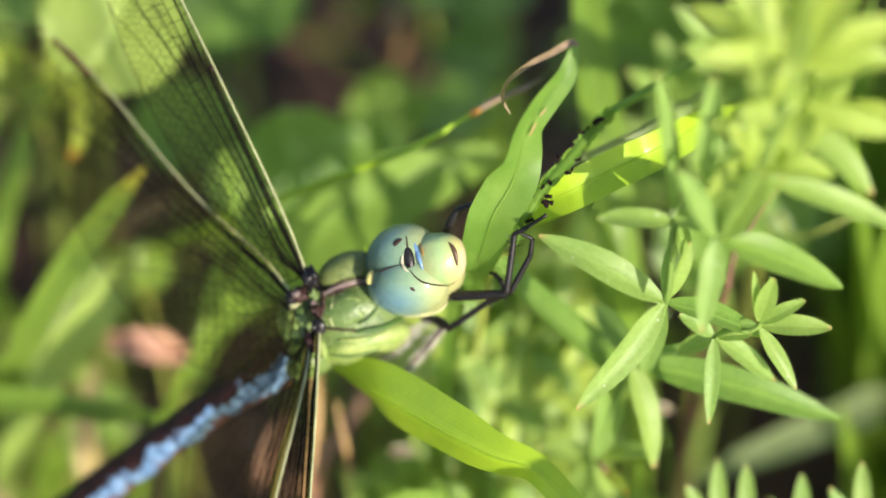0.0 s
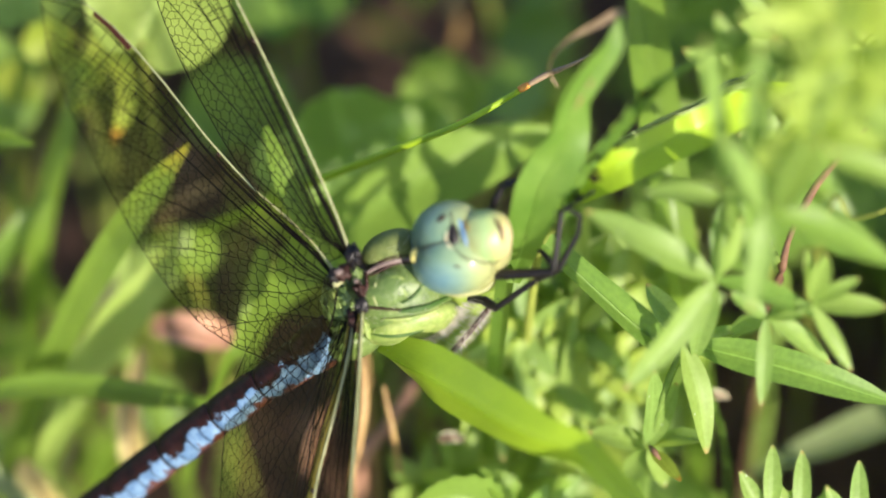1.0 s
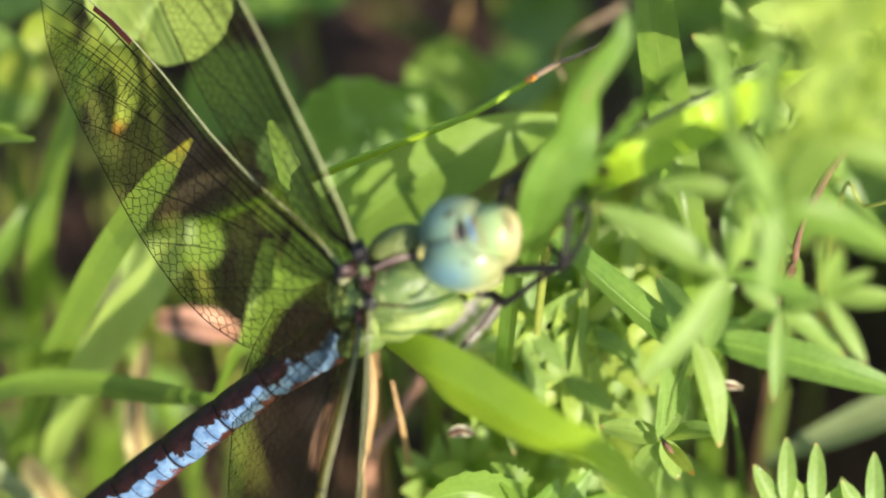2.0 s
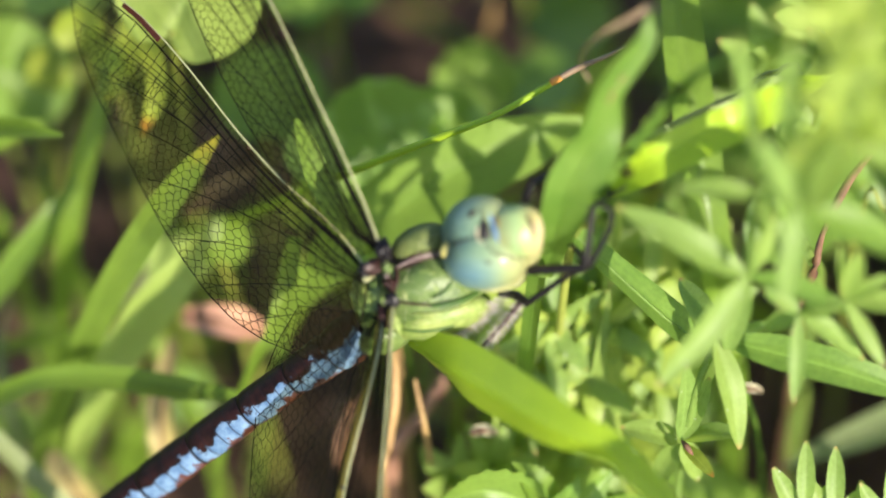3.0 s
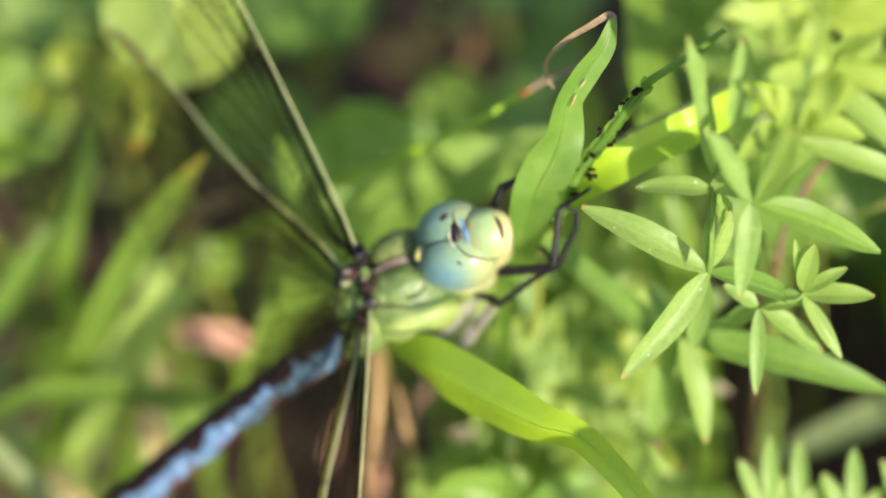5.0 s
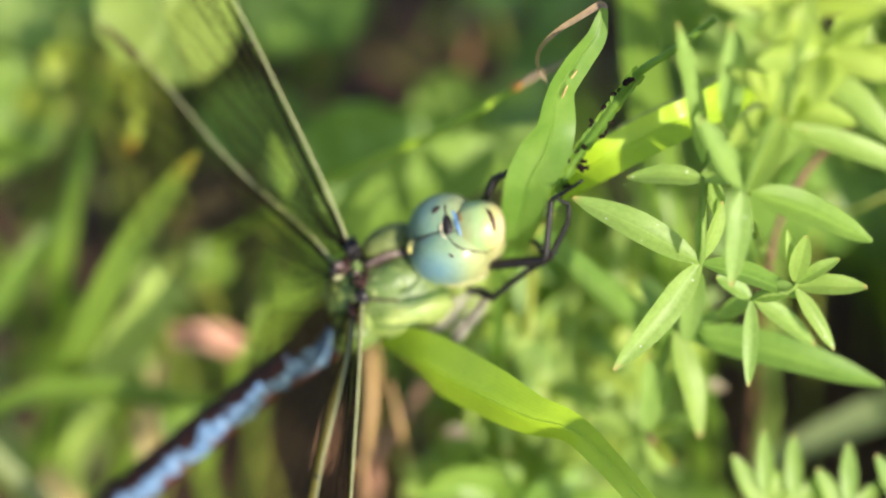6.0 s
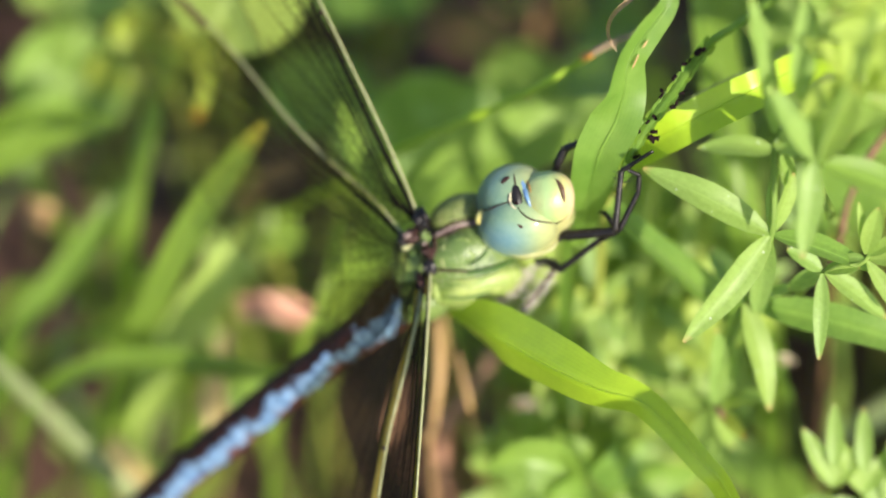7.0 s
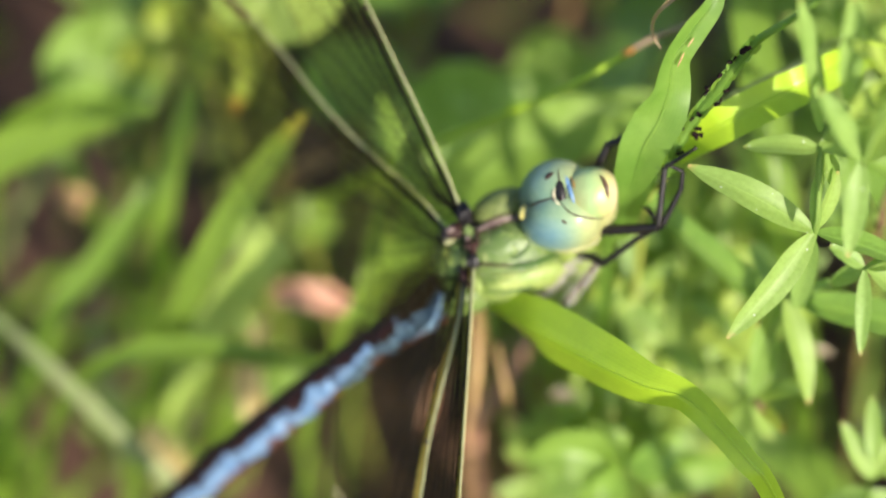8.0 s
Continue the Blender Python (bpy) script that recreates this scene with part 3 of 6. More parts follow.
blade("grass_plant", [M(-66.68, -1.81, 44.8), M(-57.40, 3.23, 42.0), M(-49.69, 6.14, 40.6), M(-43.96, 7.59, 40.6)], [4.0, 5.4, 5.0, 3.4, 0.8], "broad grey-green grass blade in the sun", GRASS, D(0.1, -0.2, -0.95), 0.3, 16, 4)
blade("grass_plant", [M(-54.24, -16.67, 49.0), M(-49.50, -10.80, 46.2), M(-44.17, -3.75, 43.4), M(-40.39, 1.38, 43.4)], [2.6, 3.2, 3.0, 2.2, 0.6], "slender green grass blade over the litter", GRASS, None, 0.3, 16, 4)
blade("grass_plant", [M(70.0, -2.0, 90.0), M(62.1, 2.1, 80.0), M(55.4, 3.1, 74.0), M(49.4, 1.7, 74.0)], [3.4, 4.4, 4.0, 2.6, 0.6], "dark green grass blade in the undergrowth", BROAD, D(0, 0.2, -0.95), 0.3, 16, 4)
blade("grass_plant", [M(68.8, 12.5, 92.0), M(62.5, 11.7, 84.0), M(56.5, 9.5, 78.0), M(51.4, 6.1, 78.0)], [3.0, 4.0, 3.8, 2.4, 0.5], "dark green grass blade in the undergrowth", BROAD, D(0, 0.1, -0.95), 0.3, 16, 4)
blade("grass_plant", [M(67.4, -13.7, 92.0), M(62.0, -8.8, 86.0), M(57.0, -6.1, 84.0), M(52.1, -4.4, 86.0)], [2.6, 3.6, 3.2, 2.2, 0.5], "dark green grass blade in the undergrowth", BROAD, D(0.1, 0.2, -0.95), 0.3, 16, 4)
# thin blades that cross in the undergrowth
for pts, mat, w in (([M(-49.46, -5.25, 62.0), M(-52.45, 0.58, 58.0), M(-54.27, 6.42, 56.0), M(-55.81, 11.77, 58.0)], GRASS, 2.2), ([M(-54.63, 2.62, 60.0), M(-49.09, 5.82, 57.0), M(-43.77, 10.40, 56.0), M(-39.33, 14.47, 58.0)], GRASS_GREY, 1.8), ([M(-40.00, -11.86, 60.0), M(-42.70, -6.01, 56.0), M(-44.22, -0.18, 54.0), M(-45.06, 4.48, 56.0)], GRASS, 1.7), ([M(-35.61, -14.46, 64.0), M(-32.09, -8.53, 60.0), M(-30.68, -3.95, 58.0), M(-30.14, -0.60, 60.0)], GRASS_GREY, 1.5), ([M(-53.36, -19.84, 62.0), M(-47.08, -17.18, 58.0), M(-40.35, -16.17, 56.0), M(-34.56, -17.13, 58.0)], GRASS, 2.0), ([M(-47.18, -29.05, 60.0), M(-48.85, -23.09, 56.0), M(-49.54, -17.19, 56.0), M(-48.42, -11.92, 58.0)], GRASS_GREY, 1.6), ([M(-27.48, -25.03, 62.0), M(-30.60, -19.74, 58.0), M(-32.48, -15.16, 56.0), M(-33.28, -11.20, 58.0)], GRASS, 1.6), ([M(-55.87, -11.92, 60.0), M(-50.98, -10.62, 57.0), M(-45.65, -7.34, 56.0), M(-41.88, -2.68, 58.0)], GRASS, 2.0)):
    blade("grass_plant", pts, [w * 0.8, w, w * 0.95, w * 0.6, 0.3], "thin grass blade in the undergrowth", mat, D(0.2, -0.2, -0.95), 0.3, 14, 2)
# ---- thin stalk with rusty joints ----
def jointed_stalk():
    ob = thing("grass_stalk", drop_to_ground(M(-29.7, -6.8, 60.0)), "thin green grass stalk with rusty joints and a dry brown end", "grass stalk")
    part("stem", tube(bmesh.new(), [drop_to_ground(M(-29.7, -6.8, 60.0)), M(-29.7, -6.8, 60.0), M(-21.8, -2.2, 42.0), M(-11.4, 2.7, 26.0), M(-3.9, 6.0, 18.0), M(4.0, 9.3, 13.0), M(10.5, 13.1, 12.0)], [0.46, 0.46, 0.46, 0.45, 0.43, 0.4, 0.36, 0.32], 36, 8), GRASS_BRIGHT, ob)
    part("dry_end", tube(bmesh.new(), [M(10.4, 13.1, 12.0), M(13.0, 14.6, 12.0), M(15.4, 15.6, 12.0), M(17.7, 16.8, 13.0)], [0.3, 0.36, 0.3, 0.2, 0.08], 14, 7), DRY_END, ob, "withered brown tip of the stalk")
    for a, b, r in ((M(10.0, 12.9, 11.8), M(11.1, 13.5, 11.8), 0.42), (M(3.6, 9.1, 13.8), M(4.4, 9.5, 13.8), 0.42)):
        part("joint", tube(bmesh.new(), [a, a.lerp(b, 0.5), b], [r * 0.8, r, r, r * 0.75], 6, 8), RUST, ob, "orange-brown joint")


jointed_stalk()


# ---- flower spike with dark anthers ----
def flower_spike():
    foot = M(12.2, -7.2, 18.0)
    ob = thing("flower_spike", drop_to_ground(foot), "slender green grass flower spike with dark purple anthers", "grass flower")
    axis = [M(14.2, -0.5, 2.0), M(15.2, 2.6, 0.0), M(16.8, 5.34, -1.5), M(19.01, 8.24, -4.0), M(21.2, 11.3, -7.0), M(23.0, 13.5, -10.0), M(26.0, 15.4, -13.0), M(30.5, 18.6, -17.0)]
    part("stem", tube(bmesh.new(), [drop_to_ground(foot), foot, *axis[:1]], [0.5, 0.5, 0.4], 14, 7), STEM, ob)
    part("spike", tube(bmesh.new(), axis, [0.4, 0.55, 0.6, 0.55, 0.5, 0.45, 0.4, 0.34], 30, 8), GRASS_HELD, ob, "green flower spike axis")
    line = spline(axis[:6], 30)
    rnd = random.Random(4)
    for k in range(1, 29):
        p, t = line[k], (line[k + 1] - line[k]).normalized()
        s = t.cross(VIEW).normalized() * (1 if k % 2 else -1)
        tip = p + (t * rnd.uniform(1.5, 2.2) + s * rnd.uniform(0.35, 0.7) + VIEW * rnd.uniform(0.1, 0.7)) * MM
        part("floret", ribbon(bmesh.new(), [p + (s * 0.2 + VIEW * 0.45) * MM, p.lerp(tip, 0.5) + (s * 0.12 + VIEW * 0.3) * MM, tip], [0.5, 0.95, 0.7, 0.15], VIEW, 0.6, 6, 2), GRASS_HELD if k % 3 else GRASS, ob)
    def anther(base, tip, r):
        mid = base.lerp(tip, 0.5) + VIEW * 0.0002
        root = min(line, key=lambda p: (p - base).length)
        part("filament", tube(bmesh.new(), [root, root.lerp(base, 0.6) + VIEW * 0.0003, base], [0.07, 0.05, 0.05], 6, 4), GRASS_HELD, ob)
        part("anther", tube(bmesh.new(), [base, mid, tip], [r * 0.8, r, r * 0.6, r], 6, 6), ANTHER, ob, "dark purple anther")

    anther(M(16.68, 4.04, -1.1), M(17.92, 3.86, -1.5), 0.31)
    anther(M(17.29, 3.51, -1.3), M(16.91, 4.19, -1.7), 0.29)
    anther(M(15.23, 1.88, -0.6), M(15.97, 2.12, -0.9), 0.22)
    anther(M(17.09, 4.58, -1.7), M(17.71, 4.52, -2.1), 0.26)
    anther(M(21.47, 12.33, -8.8), M(22.03, 12.77, -9.2), 0.40)
    anther(M(21.93, 12.66, -9.1), M(22.37, 12.84, -9.5), 0.33)
    anther(M(15.76, 4.47, -1.6), M(15.80, 4.94, -1.9), 0.21)
    anther(M(17.55, 5.85, -2.6), M(17.24, 6.20, -2.9), 0.22)
    anther(M(16.84, 5.70, -2.6), M(16.51, 5.37, -2.9), 0.18)
    anther(M(19.03, 7.04, -3.6), M(19.50, 7.08, -3.9), 0.24)
    anther(M(19.65, 7.35, -3.6), M(19.63, 7.82, -3.9), 0.19)
    anther(M(19.91, 8.54, -4.6), M(20.38, 8.52, -4.9), 0.21)
    anther(M(18.01, 8.83, -4.6), M(18.26, 8.43, -4.9), 0.21)
    anther(M(18.15, 8.31, -4.6), M(17.85, 7.96, -4.9), 0.18)
    anther(M(19.50, 10.14, -6.6), M(19.18, 9.80, -6.9), 0.24)
    anther(M(20.56, 11.37, -7.6), M(20.10, 11.30, -7.9), 0.23)
    anther(M(20.98, 11.97, -7.6), M(20.76, 11.57, -7.9), 0.18)


flower_spike()


# ---- bedstraw: four-angled stems with whorls of narrow leaves ----
def fringe(bm, n, m, seed):
    """Short stiff bristles along both edges of a leaf blade."""
    rnd = random.Random(seed)
    uvl = bm.loops.layers.uv.verify()
    bm.verts.ensure_lookup_table()
    rows = [[bm.verts[k * (m + 1) + j].co.copy() for j in (0, m // 2, m)] for k in range(n + 1)]
    for a, b in zip(rows[1:], rows[2:]):
        ahead = (b[1] - a[1]).normalized()
        for side in (0, 2):
            for step in range(4):
                p = a[side].lerp(b[side], (step + rnd.random()) / 4)
                out = ((a[side] - a[1]).normalized() + ahead * rnd.uniform(0.5, 1.0)).normalized()
                q = p + out * rnd.uniform(0.12, 0.3) * MM
                f = bm.faces.new([bm.verts.new(c) for c in (p - ahead * 0.00003, p + ahead * 0.00003, q)])
                for loop in f.loops:
                    loop[uvl].uv = (0.02, 0.5)


def lance(parent, base, tip, width, face=None, sag=0.6, material=BEDSTRAW, fold=0.35, name="leaf", n=14, m=4):
    face = (face or (VIEW * 0.8 + UPZ * 0.6)).normalized()
    mid = base.lerp(tip, 0.5) + face * (sag * MM)
    bm = ribbon(bmesh.new(), [base, mid, tip], [width * k for k in (0.24, 0.66, 0.92, 1.0, 0.99, 0.91, 0.76, 0.52, 0.12)], face, fold, n, m, (0, 0), 0.05, seed=len(ORIGIN))
    if n > 10:
        fringe(bm, n, m, len(ORIGIN))
    return part(name, bm, material, parent)


def bedstraw(nodes, leaves, label, width=0.55, material=BEDSTRAW):
    """nodes: the stem from top to bottom; leaves: (base, tip, width in mm, sag, facing, material)."""
    foot = drop_to_ground(nodes[-1])
    ob = thing("bedstraw", foot, label, "wild plant", "bedstraw stems")
    part("stem", tube(bmesh.new(), [*nodes, foot], [width * 0.55, width * 0.75, width * 0.75, width * 0.9], 30, 4), material, ob)
    whorl(ob, leaves, material)
    return ob


def whorl(ob, leaves, material=BEDSTRAW):
    for base, tip, w, *more in leaves:
        sag, face, mat = (*more, *(0.6, None, material)[len(more):])
        lance(ob, base, tip, w * 0.87, face, sag, mat)


# the main stem beside the insect
main_stem = bedstraw([M(31.59, 6.34, -18.0), M(29.61, 2.28, -12.0), M(29.52, -6.23, -5.0), M(27.57, -13.13, 8.5), M(25.07, -24.37, 19.1)], [
    (M(29.32, -6.13, -5.5), M(16.14, 0.60, -6.0), 3.7, 1.4),
    (M(29.32, -6.33, -5.5), M(20.40, -17.42, -5.0), 3.6, 1.2, D(0.5, 0.2, -0.85)),
    (M(29.61, -6.23, -5.0), M(40.71, -10.00, -1.0), 3.4, 0.8, D(0, 0.6, -0.8), BROAD),
    (M(29.42, -5.93, -5.0), M(30.01, 1.00, -10.0), 2.0, 0.3, D(-0.7, 0, -0.7)),
    (M(29.52, -6.03, -5.0), M(31.59, 0.11, -8.0), 2.4, 0.5, D(0.6, 0, -0.8)),
    (M(29.22, -6.43, -4.0), M(28.63, -14.85, 9.0), 3.0, 0.5)],
    "light green bedstraw with whorls of narrow leaves beside the insect")
whorl(main_stem, [
    (M(29.61, 2.28, -12.0), M(21.59, 2.48, -11.0), 2.5, 0.9, D(0, 0.35, -0.9)),
    (M(29.41, 3.97, -13.0), M(26.23, 17.61, -24.0), 2.7, 0.6, D(0.4, 0.1, -0.9)),
    (M(29.51, 2.38, -13.0), M(39.42, 6.98, -22.0), 5.0, 1.2, D(-0.1, -0.4, -0.9)),
    (M(31.77, 6.82, -20.0), M(31.66, 17.26, -27.0), 3.0, 0.4),
    (M(29.81, 2.09, -12.0), M(31.90, -1.67, -3.0), 2.8, 0.5)])
whorl(main_stem, [
    (M(27.37, -13.23, 8.0), M(30.16, -24.68, 10.5), 3.3, 1.2, D(0.3, 0.2, -0.9)),
    (M(27.77, -13.13, 8.5), M(49.70, -19.10, 8.0), 4.6, 1.4, D(-0.1, 0.35, -0.9), BROAD),
    (M(27.67, -12.84, 8.0), M(34.83, -11.23, 4.5), 1.5, 0.4, D(0, 0.6, -0.8)),
    (M(27.48, -12.83, 9.5), M(23.96, -7.16, 14.7), 3.0, 0.5),
    (M(27.27, -13.33, 9.5), M(25.93, -21.44, 24.6), 2.8, 0.4)])
whorl(main_stem, [
    (M(24.87, -24.17, 19.1), M(30.85, -23.31, 13.7), 2.6, 0.8, D(0, 0.5, -0.85)),
    (M(24.96, -24.47, 19.1), M(26.79, -28.89, 21.9), 2.5, 0.6),
    (M(24.77, -24.47, 19.1), M(18.30, -23.17, 19.1), 3.0, 0.8, D(0, 0.4, -0.9)),
    (M(24.65, -24.15, 17.8), M(24.47, -16.04, 10.0), 3.0, 0.5, D(0.4, 0, -0.9)),
    (M(24.65, -24.25, 17.8), M(27.18, -17.46, 13.7), 2.6, 0.4),
    (M(24.67, -24.67, 19.1), M(22.07, -30.26, 27.3), 2.8, 0.6),
    (M(24.74, -24.63, 16.4), M(27.66, -27.75, 12.4), 1.7, 0.3, D(0.2, 0.2, -0.95), YELLOW_LEAF)])
speck = thing("dead_leaf", M(25.11, -25.10, 14.5), "tiny dark brown withered scrap on the bedstraw", "dead leaf")
part("scrap", tube(bmesh.new(), [M(24.52, -24.22, 15.1), M(25.00, -24.80, 14.0), M(25.61, -25.60, 14.5)], [0.15, 0.34, 0.3, 0.12], 8, 7), DRY_BROWN, speck)
# the yellow shoot in front, nearest the sun
bedstraw([M(38.68, 21.71, -43.0), M(37.61, 13.76, -36.0), M(33.41, 0.80, -18.0), M(37.2, -4.8, 14.0), M(39.8, -10.0, 34.0)], [
    (M(33.21, 0.90, -18.0), M(32.13, -8.82, -15.0), 2.9, 0.6, D(0.1, 0.5, -0.85)), (M(33.89, 0.80, -18.0), M(46.78, -4.21, -13.0), 4.2, 1.2, D(-0.1, 0.4, -0.9), BROAD), (M(33.31, 1.00, -19.0), M(28.39, 7.87, -25.0), 3.0, 0.6), (M(33.51, 1.00, -19.0), M(36.93, 7.88, -27.0), 4.4, 0.8)],
    "bedstraw shoot with a drooping leaf", material=BEDSTRAW)
bedstraw([M(39.99, 26.02, -41.8), M(38.82, 19.30, -34.0), M(37.26, 7.34, -22.2), M(33.77, 0.80, -12.5), M(37.6, -4.8, 15.0), M(40.4, -10.0, 35.0)], [
    (M(37.26, 7.34, -22.2), M(51.97, 2.13, -18.6), 3.0, 0.9, D(0.2, 0.2, -0.9), BEDSTRAW),
    (M(37.26, 7.34, -22.2), M(36.66, 16.83, -28.7), 3.7, 0.9, D(-0.2, -0.2, -0.9), BEDSTRAW_TOP),
    (M(37.26, 7.34, -22.2), M(44.92, 17.92, -30.2), 4.1, 0.9, D(0.3, 0.1, -0.9), BEDSTRAW_TOP),
    (M(40.73, 12.68, -23.6), M(48.43, 5.55, -22.2), 3.7, 0.9, D(0.2, 0.4, -0.9), BEDSTRAW),
    (M(37.26, 7.34, -22.2), M(31.61, 6.79, -20.3), 3.0, 0.9, D(0.2, 0.4, -0.9), BEDSTRAW_TOP),
    (M(40.16, 12.67, -23.6), M(51.57, 13.64, -27.5), 3.7, 0.9, D(-0.1, 0.4, -0.9), BEDSTRAW_TOP),
    (M(37.26, 7.34, -22.2), M(41.96, 12.97, -27.5), 3.2, 0.9, D(-0.0, 0.5, -0.9), BEDSTRAW_TOP),
    (M(38.82, 19.30, -34.0), M(28.88, 24.03, -31.4), 3.8, 0.9, D(0.3, -0.1, -0.9), BEDSTRAW_TOP),
    (M(38.82, 19.30, -34.0), M(35.35, 27.74, -36.7), 3.2, 0.9, D(-0.3, -0.0, -0.9), BEDSTRAW_TOP),
    (M(38.82, 19.30, -34.0), M(40.27, 28.84, -39.2), 4.4, 0.9, D(0.4, 0.1, -0.9), BEDSTRAW_TOP),
    (M(38.82, 19.30, -34.0), M(49.56, 22.97, -36.7), 4.1, 0.9, D(0.1, 0.0, -0.9), BEDSTRAW_TOP),
    (M(38.82, 19.30, -34.0), M(37.47, 15.13, -32.7), 3.2, 0.9, D(0.0, 0.1, -0.9), BEDSTRAW_TOP),
    (M(38.82, 19.30, -34.0), M(50.00, 18.89, -34.0), 3.0, 0.9, D(-0.1, 0.2, -0.9), BEDSTRAW_TOP),
    (M(38.82, 19.30, -34.0), M(44.38, 27.17, -41.8), 4.4, 0.9, D(0.1, 0.4, -0.9), BEDSTRAW_TOP),
    (M(37.55, 20.01, -33.6), M(45.34, 18.09, -32.9), 3.6, 0.9, D(-0.5, 0.2, -0.9), BEDSTRAW_TOP),
    (M(37.55, 20.01, -33.6), M(34.84, 15.24, -35.6), 3.3, 0.9, D(-0.5, 0.0, -0.9), BEDSTRAW_TOP),
    (M(37.55, 20.01, -33.6), M(28.79, 19.30, -36.8), 3.0, 0.9, D(-0.3, -0.2, -0.9), BEDSTRAW_TOP),
    (M(37.55, 20.01, -33.6), M(31.75, 26.11, -35.9), 3.5, 0.9, D(-0.1, 0.4, -0.9), BEDSTRAW_TOP),
    (M(37.55, 20.01, -33.6), M(40.01, 25.24, -36.5), 3.5, 0.9, D(-0.1, -0.2, -0.9), BEDSTRAW_TOP),
    (M(36.86, 8.68, -23.5), M(44.30, 7.39, -23.7), 3.6, 0.9, D(-0.3, 0.5, -0.9), BEDSTRAW_TOP),
    (M(36.86, 8.68, -23.5), M(31.58, 5.18, -24.4), 3.3, 0.9, D(-0.5, 0.1, -0.9), BEDSTRAW_TOP),
    (M(36.86, 8.68, -23.5), M(31.70, 12.63, -25.9), 2.9, 0.9, D(0.1, 0.5, -0.9), BEDSTRAW_TOP),
    (M(36.86, 8.68, -23.5), M(38.24, 13.59, -22.4), 3.3, 0.9, D(-0.5, -0.2, -0.9), BEDSTRAW_TOP),
    (M(40.72, 14.44, -27.7), M(50.15, 11.85, -28.9), 3.2, 0.9, D(0.1, -0.2, -0.9), BEDSTRAW_TOP),
    (M(40.72, 14.44, -27.7), M(39.55, 9.12, -30.1), 3.6, 0.9, D(-0.4, 0.2, -0.9), BEDSTRAW_TOP),
    (M(40.72, 14.44, -27.7), M(33.45, 13.43, -27.8), 3.7, 0.9, D(0.5, -0.2, -0.9), BEDSTRAW_TOP),
    (M(40.72, 14.44, -27.7), M(36.48, 21.26, -27.6), 3.3, 0.9, D(-0.5, 0.0, -0.9), BEDSTRAW_TOP),
    (M(40.72, 14.44, -27.7), M(46.72, 18.98, -31.2), 2.9, 0.9, D(-0.2, 0.5, -0.9), BEDSTRAW_TOP)],
    "sunlit yellow-green bedstraw top with broad whorled leaves", 0.7)
# a side shoot with small star-like whorls
bedstraw([M(40.31, -3.46, -6.0), M(39.52, -8.71, -3.0), M(35.17, -10.10, 0.0), M(31.82, -15.36, 24.6), M(30.0, -26.3, 50.0)], [
    (M(35.06, -10.20, -1.0), M(34.77, -19.21, 0.0), 1.9, 0.7), (M(35.36, -10.00, -1.0), M(42.10, -14.85, 3.0), 2.7, 0.6, D(0, 0.4, -0.9)), (M(34.97, -9.80, -1.0), M(31.30, -7.62, -2.0), 2.0, 0.4), (M(35.26, -9.80, -1.0), M(38.83, -9.60, -3.0), 1.7, 0.4),
    (M(35.07, -10.10, 0.0), M(31.70, -11.78, 3.0), 2.2, 0.4),
    (M(39.62, -8.91, -3.0), M(43.68, -15.35, -2.0), 1.9, 0.5), (M(39.82, -8.61, -3.0), M(47.05, -8.81, -4.0), 2.6, 0.5, D(0, 0.3, -0.95)), (M(39.62, -8.31, -4.0), M(43.98, -5.83, -6.0), 1.7, 0.4), (M(39.42, -8.21, -4.0), M(40.41, -3.46, -8.0), 2.4, 0.4),
    (M(39.32, -8.11, -4.0), M(38.43, -2.86, -7.0), 1.0, 0.2), (M(39.32, -8.61, -3.0), M(36.15, -9.30, -1.0), 1.6, 0.4)],
    "young bedstraw side shoot with small star-like whorls", 0.4)
# shoots that rise from below
def shoot(tip, lean):
    def by(a, b, c):
        return tip + (SIDE * a + RISE * b + AHEAD * c) * MM
    bedstraw([by(0, -3.7, 0), by(lean * 0.4, -11, 10), by(lean, -18, 22)], [
        (by(0, -7, 0), by(0, 0, 0), 2.2, 0.4), (by(0, -9, 2), by(-3.4, -2.8, 0), 2.4, 0.5), (by(0, -9, 2), by(3.6, -4.3, 2), 2.4, 0.5), (by(0, -10.5, 4), by(-1.2, -17, 10), 2.6, 0.5),
        (by(0, -10.5, 4), by(4.4, -13.6, 6), 2.6, 0.5), (by(0, -10.5, 4), by(-5, -12.4, 8), 2.6, 0.5)], "young bedstraw shoot reaching up from below", 0.45)


for tip, lean in ((M(37.2, -23.8, 12.0), 1), (M(40.4, -24.4, 13.0), 1.2), (M(46.3, -25.3, 12.0), -0.6), (M(52.5, -23.8, 10.0), -3), (M(43.4, -28.1, 16.0), 0.7)):
    shoot(tip, lean)

# ---- dragonfly ----
FORE, LEFT = D(0.90, 0.38, 0.18), D(-0.36, 0.92, 0.12)
BACK_UP = FORE.cross(LEFT).normalized() * (1 if FORE.cross(LEFT).dot(VIEW) > 0 else -1)
insect = thing("dragonfly", M(-2.9, -8.7, 12.0), "large green and blue dragonfly with clear veined wings clinging to grass", "insect")


def lobe(name, at, f, s, d, material, label="", parent=None, segs=28, rings=18, shape=None):
    """A rounded body part; half-axes in mm along the insect, across it and through it."""
    return part(name, lump(bmesh.new(), at, FORE * f * MM, LEFT * s * MM, BACK_UP * d * MM, segs, rings, shape), material, parent or insect, label)


def ball(at, ax, ay, az):
    """Centre and half-axes of a rounded body, for resting marks on it."""
    return Vector(at), ax * MM, ay * MM, az * MM


